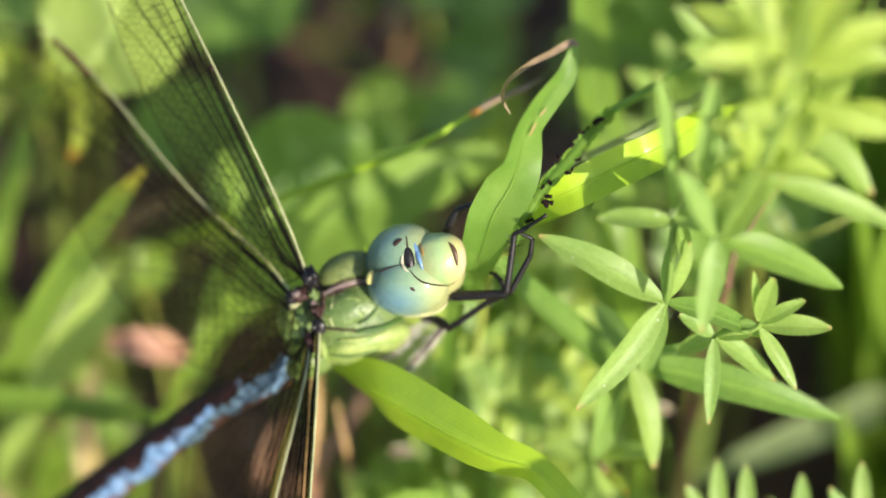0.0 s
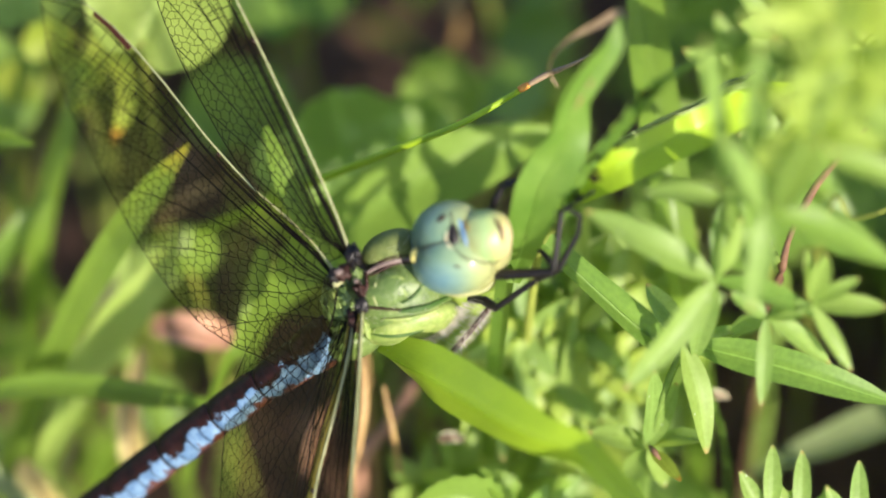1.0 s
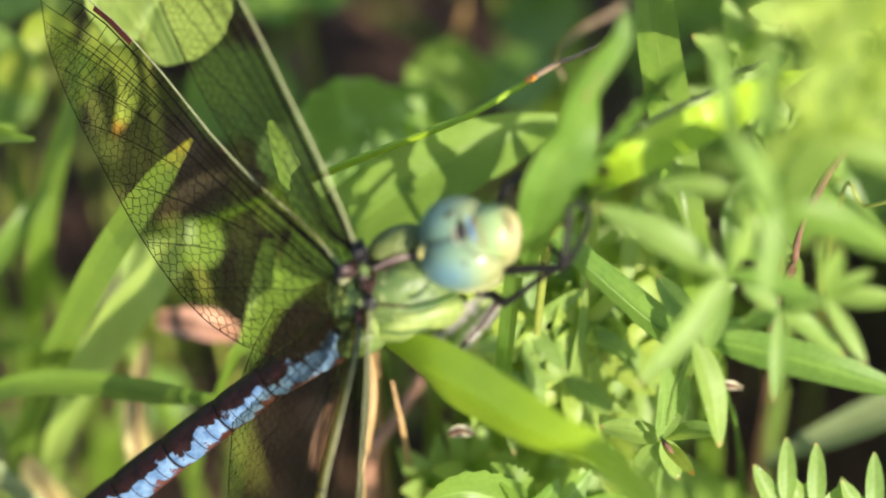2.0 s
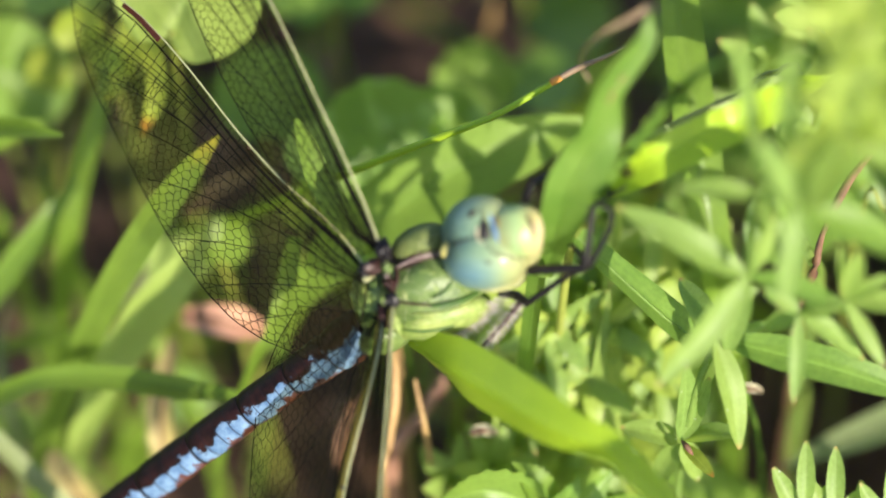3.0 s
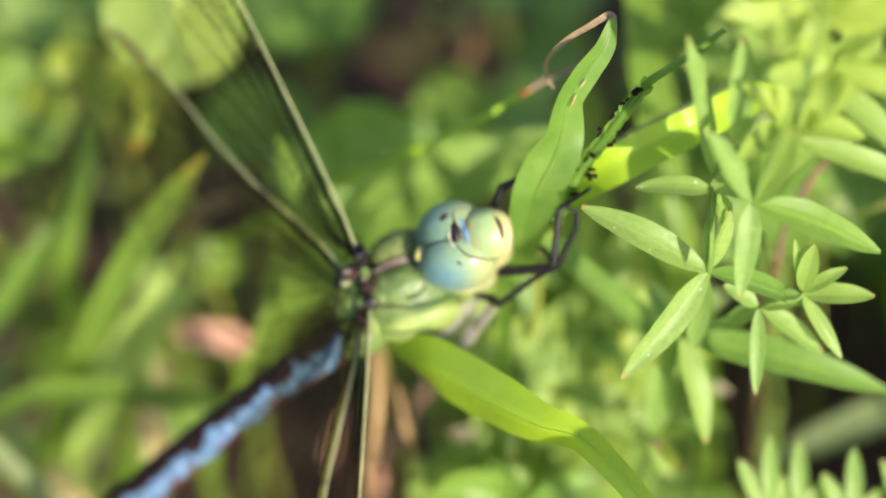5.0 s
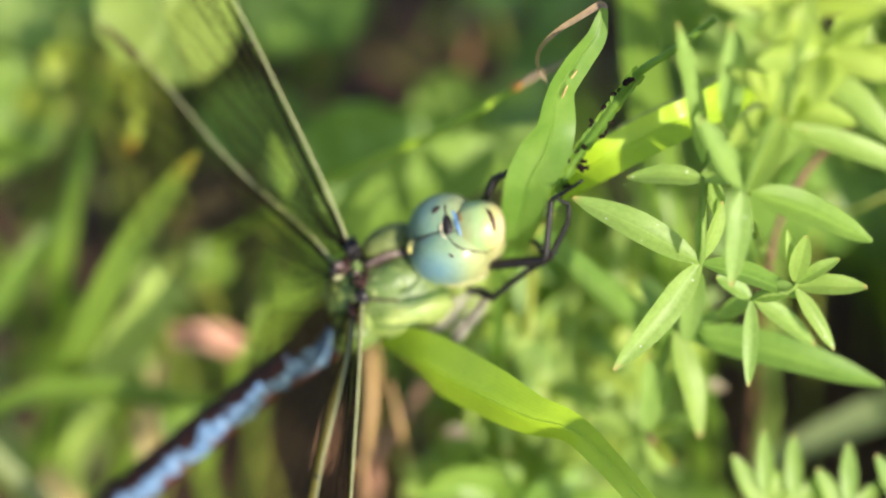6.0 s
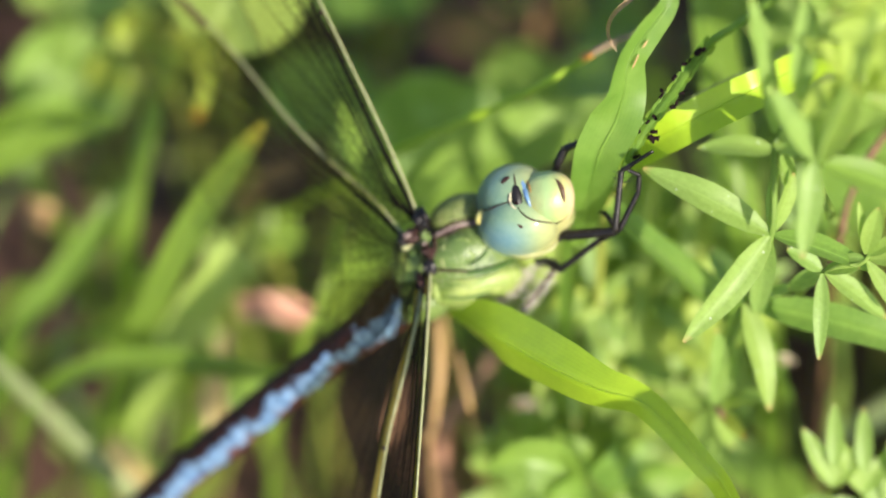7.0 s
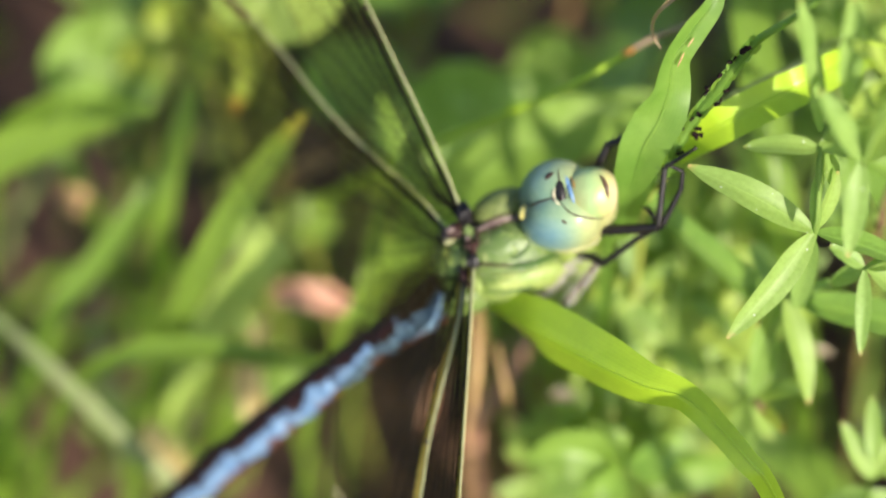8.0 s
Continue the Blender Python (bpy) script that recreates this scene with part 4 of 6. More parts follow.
def resting(p, balls, lift=0.0, full=0.0):
    """The place on the bodies' upper surface straight before p, as seen from the light side, raised by lift mm."""
    best = None
    for c, ax, ay, az in balls:
        inv = Matrix((ax, ay, az)).transposed().inverted()
        o, d = inv @ (p - c), inv @ VIEW
        a, b, k = d.dot(d), 2 * o.dot(d), o.dot(o) - 1
        disc = b * b - 4 * a * k
        if disc > 0:
            t = (-b + math.sqrt(disc)) / (2 * a)
            q = o + d * t
            t += full * max(0.0, q.z) * (1 - q.z * q.z) * az.length
            best = t if best is None else max(best, t)
    return p + VIEW * ((best or 0.0) + lift * MM)


def head():
    across, down = D(0.98, 0.12, 0), D(-0.12, 0.98, 0)
    skull_ball = ball(M(4.05, -5.20, 5.2), across * 3.85, down * 3.4, BACK_UP * 4.0)
    upper = ball(M(2.64, -2.28, 4.2), D(0.90, 0.42, 0) * 3.85, D(-0.42, 0.90, 0) * 3.6, BACK_UP * 4.2)
    lower = ball(M(3.20, -5.15, 3.9), D(0.98, -0.10, 0) * 4.2, D(-0.10, -0.98, 0) * 3.15, BACK_UP * 4.4)
    brow = ball(M(6.07, -2.50, 2.7), across * 3.1, down * 3.0, BACK_UP * 4.0)
    balls = [skull_ball, upper, lower, brow]
    skull = part("head", lump(bmesh.new(), *skull_ball, 32, 20), FACE, insect, "green and yellow head with large blue-green eyes")
    for b, look_of in ((upper, EYE_UPPER), (lower, EYE_LOWER)):
        part("eye", lump(bmesh.new(), *b, 64, 40, lambda x, y, z: (x, y, z * (1.2 - 0.2 * z * z))), look_of, skull, "glossy blue-green compound eye")
    part("forehead", lump(bmesh.new(), *brow, 64, 40, lambda x, y, z: (x * (0.98 + 0.22 * x * x * y * y / (x * x + y * y + 0.01) + 0.04 * y), y * (0.98 + 0.22 * x * x * y * y / (x * x + y * y + 0.01)), z * (1.3 - 0.3 * z * z) * (1 - 0.08 * x * x) * 0.94 + 0.02 * noise.noise(Vector((x * 2.5, y * 2.5, z * 2.5))))), FOREHEAD, skull, "bulging yellow-green forehead")

    def on(p, lift=0.0):
        return resting(p, balls, lift, 0.22)

    def streak(name, line, radii, material, label, lift=0.0, n=14):
        """A mark that follows the surface, flattened onto it."""
        pts = [on(p, lift) for p in spline(line, n)]
        part(name, tube(bmesh.new(), pts, radii, 0, 8), material, skull, label)

    part("crown", lump(bmesh.new(), on(M(3.05, -2.35, 0.0), -0.08), D(0.14, -0.99, 0) * 1.45 * MM, D(0.99, 0.14, 0) * 0.6 * MM, BACK_UP * 0.42 * MM, 24, 16), BLACK, skull, "black crown spot between the eyes")
    part("ocellus", lump(bmesh.new(), on(M(2.95, -2.9, 0.0), 0.16), across * 0.2 * MM, down * 0.26 * MM, BACK_UP * 0.2 * MM, 12, 8), ANTHER, skull, "glossy dark simple eye")
    streak("crown_rim", [M(2.62, -1.45, 0.0), M(2.36, -2.05, 0.0), M(2.36, -2.75, 0.0), M(2.62, -3.25, 0.0), M(2.98, -3.5, 0.0)], [0.05, 0.12, 0.14, 0.14, 0.06], HUSK, "pale rim round the crown spot", -0.04)
    streak("crown_rim", [M(2.2, -1.9, 0.0), M(2.1, -2.6, 0.0), M(2.35, -3.2, 0.0)], [0.03, 0.07, 0.03], BLACK, "dark line round the pale rim", 0.0)
    streak("blue_mark", [M(3.5, -0.35, 0.0), M(3.8, -1.2, 0.0), M(4.1, -2.14, 0.0), M(4.5, -3.35, 0.0)], [0.12, 0.27, 0.3, 0.24, 0.08], BLUE, "blue bar across the forehead", -0.16)
    streak("brown_mark", [M(4.0, -0.4, 0.0), M(4.3, -1.0, 0.0), M(4.5, -1.8, 0.0)], [0.06, 0.15, 0.14, 0.05], OCHRE, "ochre streak beside the blue bar", -0.08)
    streak("dark_bar", [M(7.15, -0.4, 0.0), M(7.6, -1.0, 0.0), M(7.9, -1.9, 0.0), M(8.05, -2.85, 0.0)], [0.07, 0.22, 0.26, 0.2, 0.06], BAR, "brown arc on the forehead", -0.1)
    for line, r in (([M(-1.2, -3.61, 0.0), M(-0.04, -3.58, 0.0), M(0.90, -3.20, 0.0), M(1.79, -2.9, 0.0), M(2.3, -2.75, 0.0)], 0.07),
                    ([M(2.75, 0.15, 0.0), M(2.85, -0.7, 0.0), M(3.0, -1.6, 0.0)], 0.10),
                    ([M(3.1, -3.3, 0.0), M(3.74, -4.08, 0.0), M(4.56, -4.6, 0.0), M(5.75, -4.86, 0.0), M(7.28, -5.0, 0.0)], 0.10), ([M(7.28, -5.0, 0.0), M(8.11, -4.45, 0.0), M(8.8, -3.75, 0.0)], 0.05)):
        streak("seam", line, [r * 0.6, r, r, r * 0.6], BROWN, "dark seam of the head", -0.01, 18)
    part("lip", lump(bmesh.new(), M(7.45, -4.05, 4.4), D(0.8, -0.2, 0.3) * 1.85 * MM, D(0.25, 0.95, 0) * 2.1 * MM, BACK_UP * 3.0 * MM, 24, 16), FACE, skull, "pale yellow upper lip")
    part("occiput", lump(bmesh.new(), on(M(-0.75, -4.25, 3.0), -0.2), D(0.3, 0.9, 0) * 0.85 * MM, D(0.9, -0.3, 0) * 0.5 * MM, BACK_UP * 0.6 * MM, 14, 10), OCCIPUT, skull, "yellow triangle behind the eyes")
    part("eye_rim", tube(bmesh.new(), spline([M(-0.70, -5.06, 4.2), M(-0.08, -6.35, 4.2), M(1.20, -7.56, 4.2), M(3.09, -8.18, 4.2), M(5.20, -8.15, 4.2), M(6.70, -7.60, 4.2), M(7.40, -6.75, 4.2)], 24), [0.1, 0.2, 0.24, 0.26, 0.26, 0.24, 0.12], 0, 8), FACE, skull, "pale yellow-green rim under the eye")
    for at, ax, ay in ((M(3.38, -5.27, 0.0), D(0.8, -0.6, 0) * 0.42, D(0.6, 0.8, 0) * 0.19), (M(1.9, -0.5, 0.0), D(0.8, 0.6, 0) * 0.6, D(-0.6, 0.8, 0) * 0.36)):
        part("eye_spot", lump(bmesh.new(), on(at, -0.1), ax * MM, ay * MM, BACK_UP * 0.14 * MM, 12, 8), BROWN, skull, "small dark spot in the eye")


def thorax():
    plates = [ball(M(-2.2, -7.9, 10.5), FORE * 5.9, LEFT * 5.3, BACK_UP * 5.0), ball(M(-0.8, -11.4, 10.0), D(0.95, 0.28, 0.1) * 5.2, D(-0.25, 0.95, 0) * 2.0, BACK_UP * 3.4),
              ball(M(-2.9, -8.0, 8.0), D(0.9, 0.2, 0) * 2.6, D(-0.25, 0.95, 0) * 2.6, BACK_UP * 2.9), ball(M(-3.1, -3.8, 8.0), D(0.9, 0.3, 0) * 3.2, D(-0.25, 0.95, 0) * 2.0, BACK_UP * 2.7)]
    body = lobe("thorax", M(-2.2, -7.9, 10.5), 5.9, 5.3, 5.0, THORAX, "green thorax with brown seams", segs=40, rings=26,
                shape=lambda x, y, z: (x, y * (1 + 0.08 * math.sin(3 * x)), z * (1 - 0.10 * abs(y) ** 2 + 0.05 * math.cos(7 * y) + 0.06 * noise.noise(Vector((x * 3, y * 3, 1))))))
    part("flank", lump(bmesh.new(), M(-0.8, -11.4, 10.0), D(0.95, 0.28, 0.1) * 5.2 * MM, D(-0.25, 0.95, 0) * 2.0 * MM, BACK_UP * 3.4 * MM, 30, 18), THORAX_LIGHT, body, "bright green side plate")
    part("shoulder", lump(bmesh.new(), M(-2.9, -8.0, 8.0), D(0.9, 0.2, 0) * 2.6 * MM, D(-0.25, 0.95, 0) * 2.6 * MM, BACK_UP * 2.9 * MM, 26, 16), THORAX, body, "rounded green shoulder")
    part("shoulder", lump(bmesh.new(), M(-3.1, -3.8, 8.0), D(0.9, 0.3, 0) * 3.2 * MM, D(-0.25, 0.95, 0) * 2.0 * MM, BACK_UP * 2.7 * MM, 26, 16), THORAX_BROWN, body, "olive-brown rounded shoulder")
    part("rear_plate", lump(bmesh.new(), M(-7.4, -10.3, 11.0), D(0.9, 0.3, 0.2) * 2.6 * MM, D(-0.3, 0.9, 0) * 4.6 * MM, BACK_UP * 3.6 * MM, 26, 16), THORAX, body, "dark green rear of the thorax")
    part("rear_plate", lump(bmesh.new(), M(-6.7, -13.6, 11.5), D(0.9, 0.3, 0.2) * 3.2 * MM, D(-0.3, 0.9, 0) * 1.8 * MM, BACK_UP * 3.0 * MM, 26, 16), THORAX, body, "dark green rear of the thorax")
    part("keel", tube(bmesh.new(), [resting(p, plates, 0.02) for p in spline([M(-5.7, -6.3, 4.4), M(-4.7, -5.7, 3.9), M(-3.3, -5.1, 4.0), M(-1.9, -4.8, 4.8), M(-0.7, -4.8, 6.4)], 14)], [0.2, 0.26, 0.31, 0.32, 0.28], 0, 8), KEEL, body, "mauve-grey ridge along the back")
    for off in (0.44, -0.38):
        part("seam", tube(bmesh.new(), [resting(p + LEFT * off * MM, plates, -0.02) for p in spline([M(-5.5, -6.2, 4.4), M(-4.5, -5.7, 3.9), M(-3.3, -5.1, 4.0), M(-1.9, -4.8, 4.8), M(-0.7, -4.8, 6.4)], 14)], [0.08, 0.15, 0.13, 0.1, 0.08], 0, 6), BROWN, body, "dark line beside the ridge")
    part("keel", tube(bmesh.new(), [resting(p, plates, 0.02) for p in spline([M(-5.7, -6.3, 4.4), M(-5.6, -7.7, 4.4), M(-5.9, -9.0, 4.8)], 14)], [0.2, 0.22, 0.22, 0.2], 0, 8), BROWN, body, "brown ridge along the back")
    part("keel", tube(bmesh.new(), [resting(p, plates, 0.02) for p in spline([M(-5.7, -6.3, 4.4), M(-6.2, -5.3, 4.2), M(-6.8, -3.8, 4.6)], 14)], [0.3, 0.4, 0.4, 0.35], 0, 8), BLACK, body, "dark ridge to the wing base")
    part("seam", tube(bmesh.new(), [resting(p, plates, -0.06) for p in spline([M(-5.6, -9.8, 5.0), M(-4.1, -9.9, 5.2), M(-2.7, -10.0, 5.9), M(-2.0, -10.0, 7.0)], 14)], [0.16, 0.16, 0.12, 0.05], 0, 6), BROWN, body, "brown seam on the side")
    part("seam", tube(bmesh.new(), [resting(p, plates, 0.02) for p in spline([M(-4.7, -7.2, 4.7), M(-4.9, -8.5, 4.5), M(-4.6, -9.6, 5.0)], 14)], [0.1, 0.17, 0.1], 0, 6), FRONS, body, "pale edge of the shoulder")
    for line, r in (([M(-2.3, -10.2, 6.0), M(-1.0, -10.0, 7.0), M(0.5, -9.7, 7.0), M(1.9, -9.1, 8.0), M(3.1, -8.5, 8.0)], 0.34), ([M(-5.0, -12.6, 8.0), M(-3.3, -12.8, 8.0), M(-1.4, -12.6, 9.0), M(0.4, -12.1, 9.0)], 0.22), ([M(0.1, -6.9, 7.0), M(-0.2, -7.9, 7.0), M(-1.0, -8.8, 7.0), M(-2.0, -9.3, 7.0)], 0.2)):
        part("seam", tube(bmesh.new(), [resting(p, plates, -0.05) for p in spline(line, 14)], [r * 0.4, r, r, r * 0.4], 0, 8), GROOVE, body, "dark green groove between the plates")
    for line, r in (([M(-3.7, -6.8, 5.0), M(-2.5, -6.6, 5.0), M(-1.4, -7.1, 6.0)], 0.14), ([M(-2.5, -7.4, 5.0), M(-1.7, -8.2, 6.0), M(-1.5, -8.9, 6.0)], 0.11), ([M(-4.1, -11.0, 7.0), M(-2.0, -11.0, 7.0), M(0.4, -10.5, 8.0), M(2.3, -9.7, 8.0)], 0.24)):
        part("fold", tube(bmesh.new(), [resting(p, plates, -0.1) for p in spline(line, 14)], [r * 0.3, r, r, r * 0.3], 0, 8), THORAX_LIGHT, body, "raised light green fold")
    for at, f, s, d, mat in ((M(-7.1, -4.5, 5.2), 0.9, 1.3, 0.9, BLACK), (M(-8.0, -6.2, 6.2), 1.1, 0.9, 0.9, BROWN), (M(-8.9, -6.6, 6.6), 0.8, 0.8, 0.6, BLACK), (M(-6.1, -9.6, 5.0), 0.7, 1.1, 0.8, BLACK),
                             (M(-6.9, -11.1, 6.2), 0.7, 1.2, 0.8, BROWN), (M(-8.6, -7.4, 6.6), 0.7, 0.35, 0.4, COSTA), (M(-8.57, -6.16, 5.2), 0.55, 0.42, 0.35, KEEL), (M(-6.72, -7.05, 5.0), 0.4, 0.3, 0.3, KEEL), (M(-6.7, -6.2, 6.0), 0.7, 0.9, 0.8, THORAX), (M(-6.4, -8.0, 6.4), 0.6, 1.1, 0.7, BROWN),
                             (M(-7.7, -8.6, 7.6), 0.9, 1.6, 1.0, THORAX), (M(-8.6, -9.5, 8.4), 0.5, 2.2, 1.0, THORAX_LIGHT), (M(-9.6, -10.4, 9.2), 0.4, 1.8, 0.9, THORAX), (M(-5.7, -11.9, 8.4), 0.6, 1.4, 1.2, THORAX_LIGHT)):
        part("wing_joint", lump(bmesh.new(), at, FORE * f * MM, LEFT * s * MM, BACK_UP * d * MM, 20, 14, lambda x, y, z, k=at.x * 9000: tuple(v * (0.8 + 0.75 * noise.noise(Vector((x * 2.2 + k, y * 2.2, z * 2.2)))) for v in (x, y, z))), mat, body)
    rnd = random.Random(8)
    bm = bmesh.new()
    for k in range(420):
        s = rnd.random()
        p = M(5.0, -9.0, 9.0).lerp(M(1.0, -12.9, 11.0), s) + (FORE * rnd.uniform(-1.4, 0.6) + BACK_UP * rnd.uniform(-1.5, 1.2)) * MM
        way = (FORE * 0.6 - LEFT * rnd.uniform(0.3, 1.0) + BACK_UP * rnd.uniform(-0.4, 0.7)).normalized()
        tube(bm, [p, p + way * rnd.uniform(0.8, 1.8) * MM], [0.022, 0.008], 1, 3, cap=False)
    part("hair_tuft", bm, HAIR, body, "pale downy hairs under the thorax")
    bm = bmesh.new()
    for k in range(420):
        p = resting(M(-2.2, -8.3, 10.0) + (FORE * rnd.uniform(-5, 5.2) + LEFT * rnd.uniform(-5, 5)) * MM, plates, -0.05)
        way = (BACK_UP + FORE * rnd.uniform(-0.6, 0.6) + LEFT * rnd.uniform(-0.8, 0.8)).normalized()
        tube(bm, [p, p + way * rnd.uniform(0.4, 0.9) * MM], [0.016, 0.006], 1, 3, cap=False)
    part("down", bm, HAIR, body, "fine pale down on the thorax")


def abdomen():
    line = spline([M(-8.7, -12.7, 12.0), M(-12.0, -15.3, 13.5), M(-17.2, -19.1, 16.5), M(-23.4, -23.9, 20.0), M(-30.4, -29.5, 24.0), M(-38.1, -36.0, 28.5), M(-44.6, -41.9, 33.0)], 120)
    cuts = [0, 8, 20, 36, 52, 68, 83, 97, 108, 115, 120]
    radius = [2.35, 2.6, 2.3, 2.05, 2.02, 2.06, 2.1, 2.1, 2.1, 1.95, 1.7, 1.4]
    facing = D(0.52, -0.40, -0.75)
    for k, (a, b) in enumerate(zip(cuts, cuts[1:])):
        seg = line[a:b + 1]
        rr = [table(radius, (a + (b - a) * q / 8) / 120) * (1 + 0.03 * math.sin(math.pi * q / 8) - 0.05 * (q in (0, 8))) for q in range(9)]
        ob = part("abdomen_segment", tube(bmesh.new(), seg, rr, 0, 24, facing), ABDOMEN, insect, "blue and dark brown banded abdomen segment")
    for sx in (1, -1):
        tail = line[-1]
        way = (line[-1] - line[-4]).normalized()
        part("claspers", ribbon(bmesh.new(), [tail, tail + (way * 3 + LEFT * sx * 1.2) * MM, tail + (way * 5.5 + LEFT * sx * 1.4) * MM], [0.5, 1.2, 1.3, 0.5], VIEW, 0.3, 8, 2), BROWN, insect)


def limb(pts, radii, spines=0, seed=0, hairy=False, material=BLACK):
    """A leg segment by segment; each with short bristles where the insect has them."""
    leg = None
    for k, (a, b) in enumerate(zip(pts, pts[1:])):
        mid = a.lerp(b, 0.5)
        r = radii[k]
        ob = part(("thigh", "shin", "foot", "claw")[min(k, 3)] if leg else "leg", tube(bmesh.new(), [a, a.lerp(b, 0.08), mid, a.lerp(b, 0.92), b], [r * 0.75, r * 1.05, r, r * 0.9, r * 0.95], 12, 10), material, leg or insect, "shiny black jointed leg" if leg is None else "")
        leg = leg or ob
        if spines and k < 3:
            rnd = random.Random(seed + k)
            bm = bmesh.new()
            count = int((b - a).length * 1000 * spines)
            for i in range(count):
                p = a.lerp(b, rnd.random())
                t = (b - a).normalized()
                out = t.orthogonal().normalized()
                out.rotate(Matrix.Rotation(rnd.random() * 6.283, 3, t))
                tube(bm, [p + out * r * MM * 0.8, p + (out * (r + rnd.uniform(0.35, 0.85)) + t * 0.35) * MM], [0.022, 0.008] if hairy else [0.045, 0.012], 1, 3, cap=False)
            part("bristles", bm, HAIR if hairy else DARK_HAIR, ob, "pale fine bristles" if hairy else "fine black bristles")


def legs():
    limb([M(6.8, -0.7, 6.0), M(7.3, 1.2, 2.5), M(8.1, 2.9, 1.5), M(9.9, 3.6, 1.0), M(11.3, 3.8, 2.0)], [0.46, 0.48, 0.38, 0.25], 5.0, 3)
    limb([M(7.2, -6.4, 6.0), M(7.9, -6.2, 4.0), M(13.4, -5.8, 1.5), M(14.0, 0.5, -0.5), M(15.3, 1.3, -1.2), M(17.3, 2.6, -1.2)], [0.48, 0.54, 0.36, 0.27, 0.22], 5.0, 11)
    limb([M(5.2, -8.9, 10.0), M(6.5, -8.9, 8.0), M(7.8, -9.7, 6.5), M(11.9, -6.6, 4.0), M(13.9, -5.6, 2.0), M(15.8, -1.7, 0.5), M(15.9, 0.1, -0.3), M(14.7, 0.6, -0.5)], [0.45, 0.5, 0.34, 0.34, 0.32, 0.28, 0.22], 5.0, 15)
    limb([M(13.6, -5.9, 3.0), M(13.0, -4.6, 3.0), M(12.3, -3.8, 3.5), M(11.9, -3.7, 4.0)], [0.3, 0.28, 0.2], 2.0, 19)
    limb([M(7.4, -9.4, 8.0), M(5.5, -11.9, 9.0), M(3.1, -15.0, 12.0)], [0.3, 0.3], 45.0, 23, True, BROWN)
    limb([M(3.7, -10.2, 12.0), M(2.5, -12.0, 13.0), M(1.0, -13.8, 16.0)], [0.3, 0.3], 45.0, 27, True, BROWN)


def wing(root, along, chord, length, lead, trail, nodus, lobe_back, seed, label, fine=1.0, amber=0.0):
    """lead, trail: the front and rear edges in mm behind the straight line from root to tip, at even steps of the span; lobe_back: how far the base lobe reaches back; amber: how far an amber strip runs along the front."""
    S = along.normalized()
    C = (chord - S * chord.dot(S)).normalized()
    N = S.cross(C).normalized()
    rnd = random.Random(seed)

    def front(s):
        return table(lead, s)

    def rear(s):
        return table(trail, s)

    def at(s, c):
        """s from root to tip (0 to 1), c in mm from the front line."""
        pleat = 0.12 * math.sin(c * 4.0) * max(0, 1 - c / 6) + 0.5 * math.sin(2.6 * s) * (c / 14)
        back = lobe_back * math.sin(math.pi * min(1.0, c / (trail[0] + 0.8))) * (1 - s) ** 7
        return root + (S * (s * length - back) + C * c + N * pleat) * MM

    bm = bmesh.new()
    rows = []
    for k in range(49):
        s = k / 48
        a, b = front(s), rear(s)
        rows.append([bm.verts.new(at(s, a + (b - a) * j / 12)) for j in range(13)])
    for p, q in zip(rows, rows[1:]):
        for j in range(12):
            bm.faces.new((p[j], p[j + 1], q[j + 1], q[j])).smooth = True
    ob = part("wing", bm, MEMBRANE, insect, label)

    # main veins fan out from the root; each runs along the front edge first and then bends to the rear edge
    def fan(end, power, start):
        goal = rear(end)
        return lambda s: front(s) * (1 - (s / end) ** 2) + start + (goal - start) * (s / end) ** power

    def close(offset):
        return lambda s: front(s) + offset * (0.35 + 0.65 * min(1, s * 6)) * (1 if s < 0.9 else max(0.15, (1 - s) * 10))

    def line(f, s0, s1, n=36):
        return [at(s0 + (s1 - s0) * k / n, f(s0 + (s1 - s0) * k / n)) for k in range(n + 1)]

    edge = bmesh.new()
    tube(edge, line(front, 0, 0.97), [0.145, 0.14, 0.125, 0.11, 0.085, 0.06], 0, 6)
    part("front_edge", edge, COSTA, ob, "pale yellow thickened front edge")
    if amber:
        strip = bmesh.new()
        uvl = strip.loops.layers.uv.verify()
        runs = [[strip.verts.new(at(amber * k / 30, front(amber * k / 30) + c)) for c in (0.12, 0.5, 0.92)] for k in range(31)]
        for p, q in zip(runs, runs[1:]):
            for j in range(2):
                f = strip.faces.new((p[j], p[j + 1], q[j + 1], q[j]))
                f.smooth = True
                for loop, uv in zip(f.loops, ((0, 0), (1, 0), (1, 1), (0, 1))):
                    loop[uvl].uv = uv
        part("amber_strip", strip, AMBER, ob, "golden amber membrane along the front edge")
    tubes = bmesh.new()

    def vein(pts, radii, n, sides, **more):
        tube(tubes, pts, [r * fine for r in radii], n, sides, **more)

    vein( line(rear, 0, 1), [0.07, 0.06, 0.05, 0.05], 0, 4)
    vein( line(front, 0.9, 1, 10), [0.12, 0.08], 0, 4)
    vein( [at(0, rear(0) * k / 10) for k in range(11)], [0.1, 0.08, 0.06], 0, 4)
    sub, radius = close(0.6), close(1.0)
    vein( line(sub, 0, nodus), [0.12, 0.11, 0.08], 0, 4)
    vein( line(radius, 0, 0.985), [0.19, 0.17, 0.13, 0.1, 0.06], 0, 4)
    fans = [fan(0.985, 5.0, 1.9), fan(0.95, 3.6, 2.3), fan(0.86, 2.8, 2.6), fan(0.73, 2.3, 2.9), fan(0.58, 2.0, 3.0), fan(0.42, 1.7, 3.1), fan(0.28, 1.4, 3.0), fan(0.15, 1.2, 2.6)]
    ends = [0.985, 0.95, 0.86, 0.73, 0.58, 0.42, 0.28, 0.15]
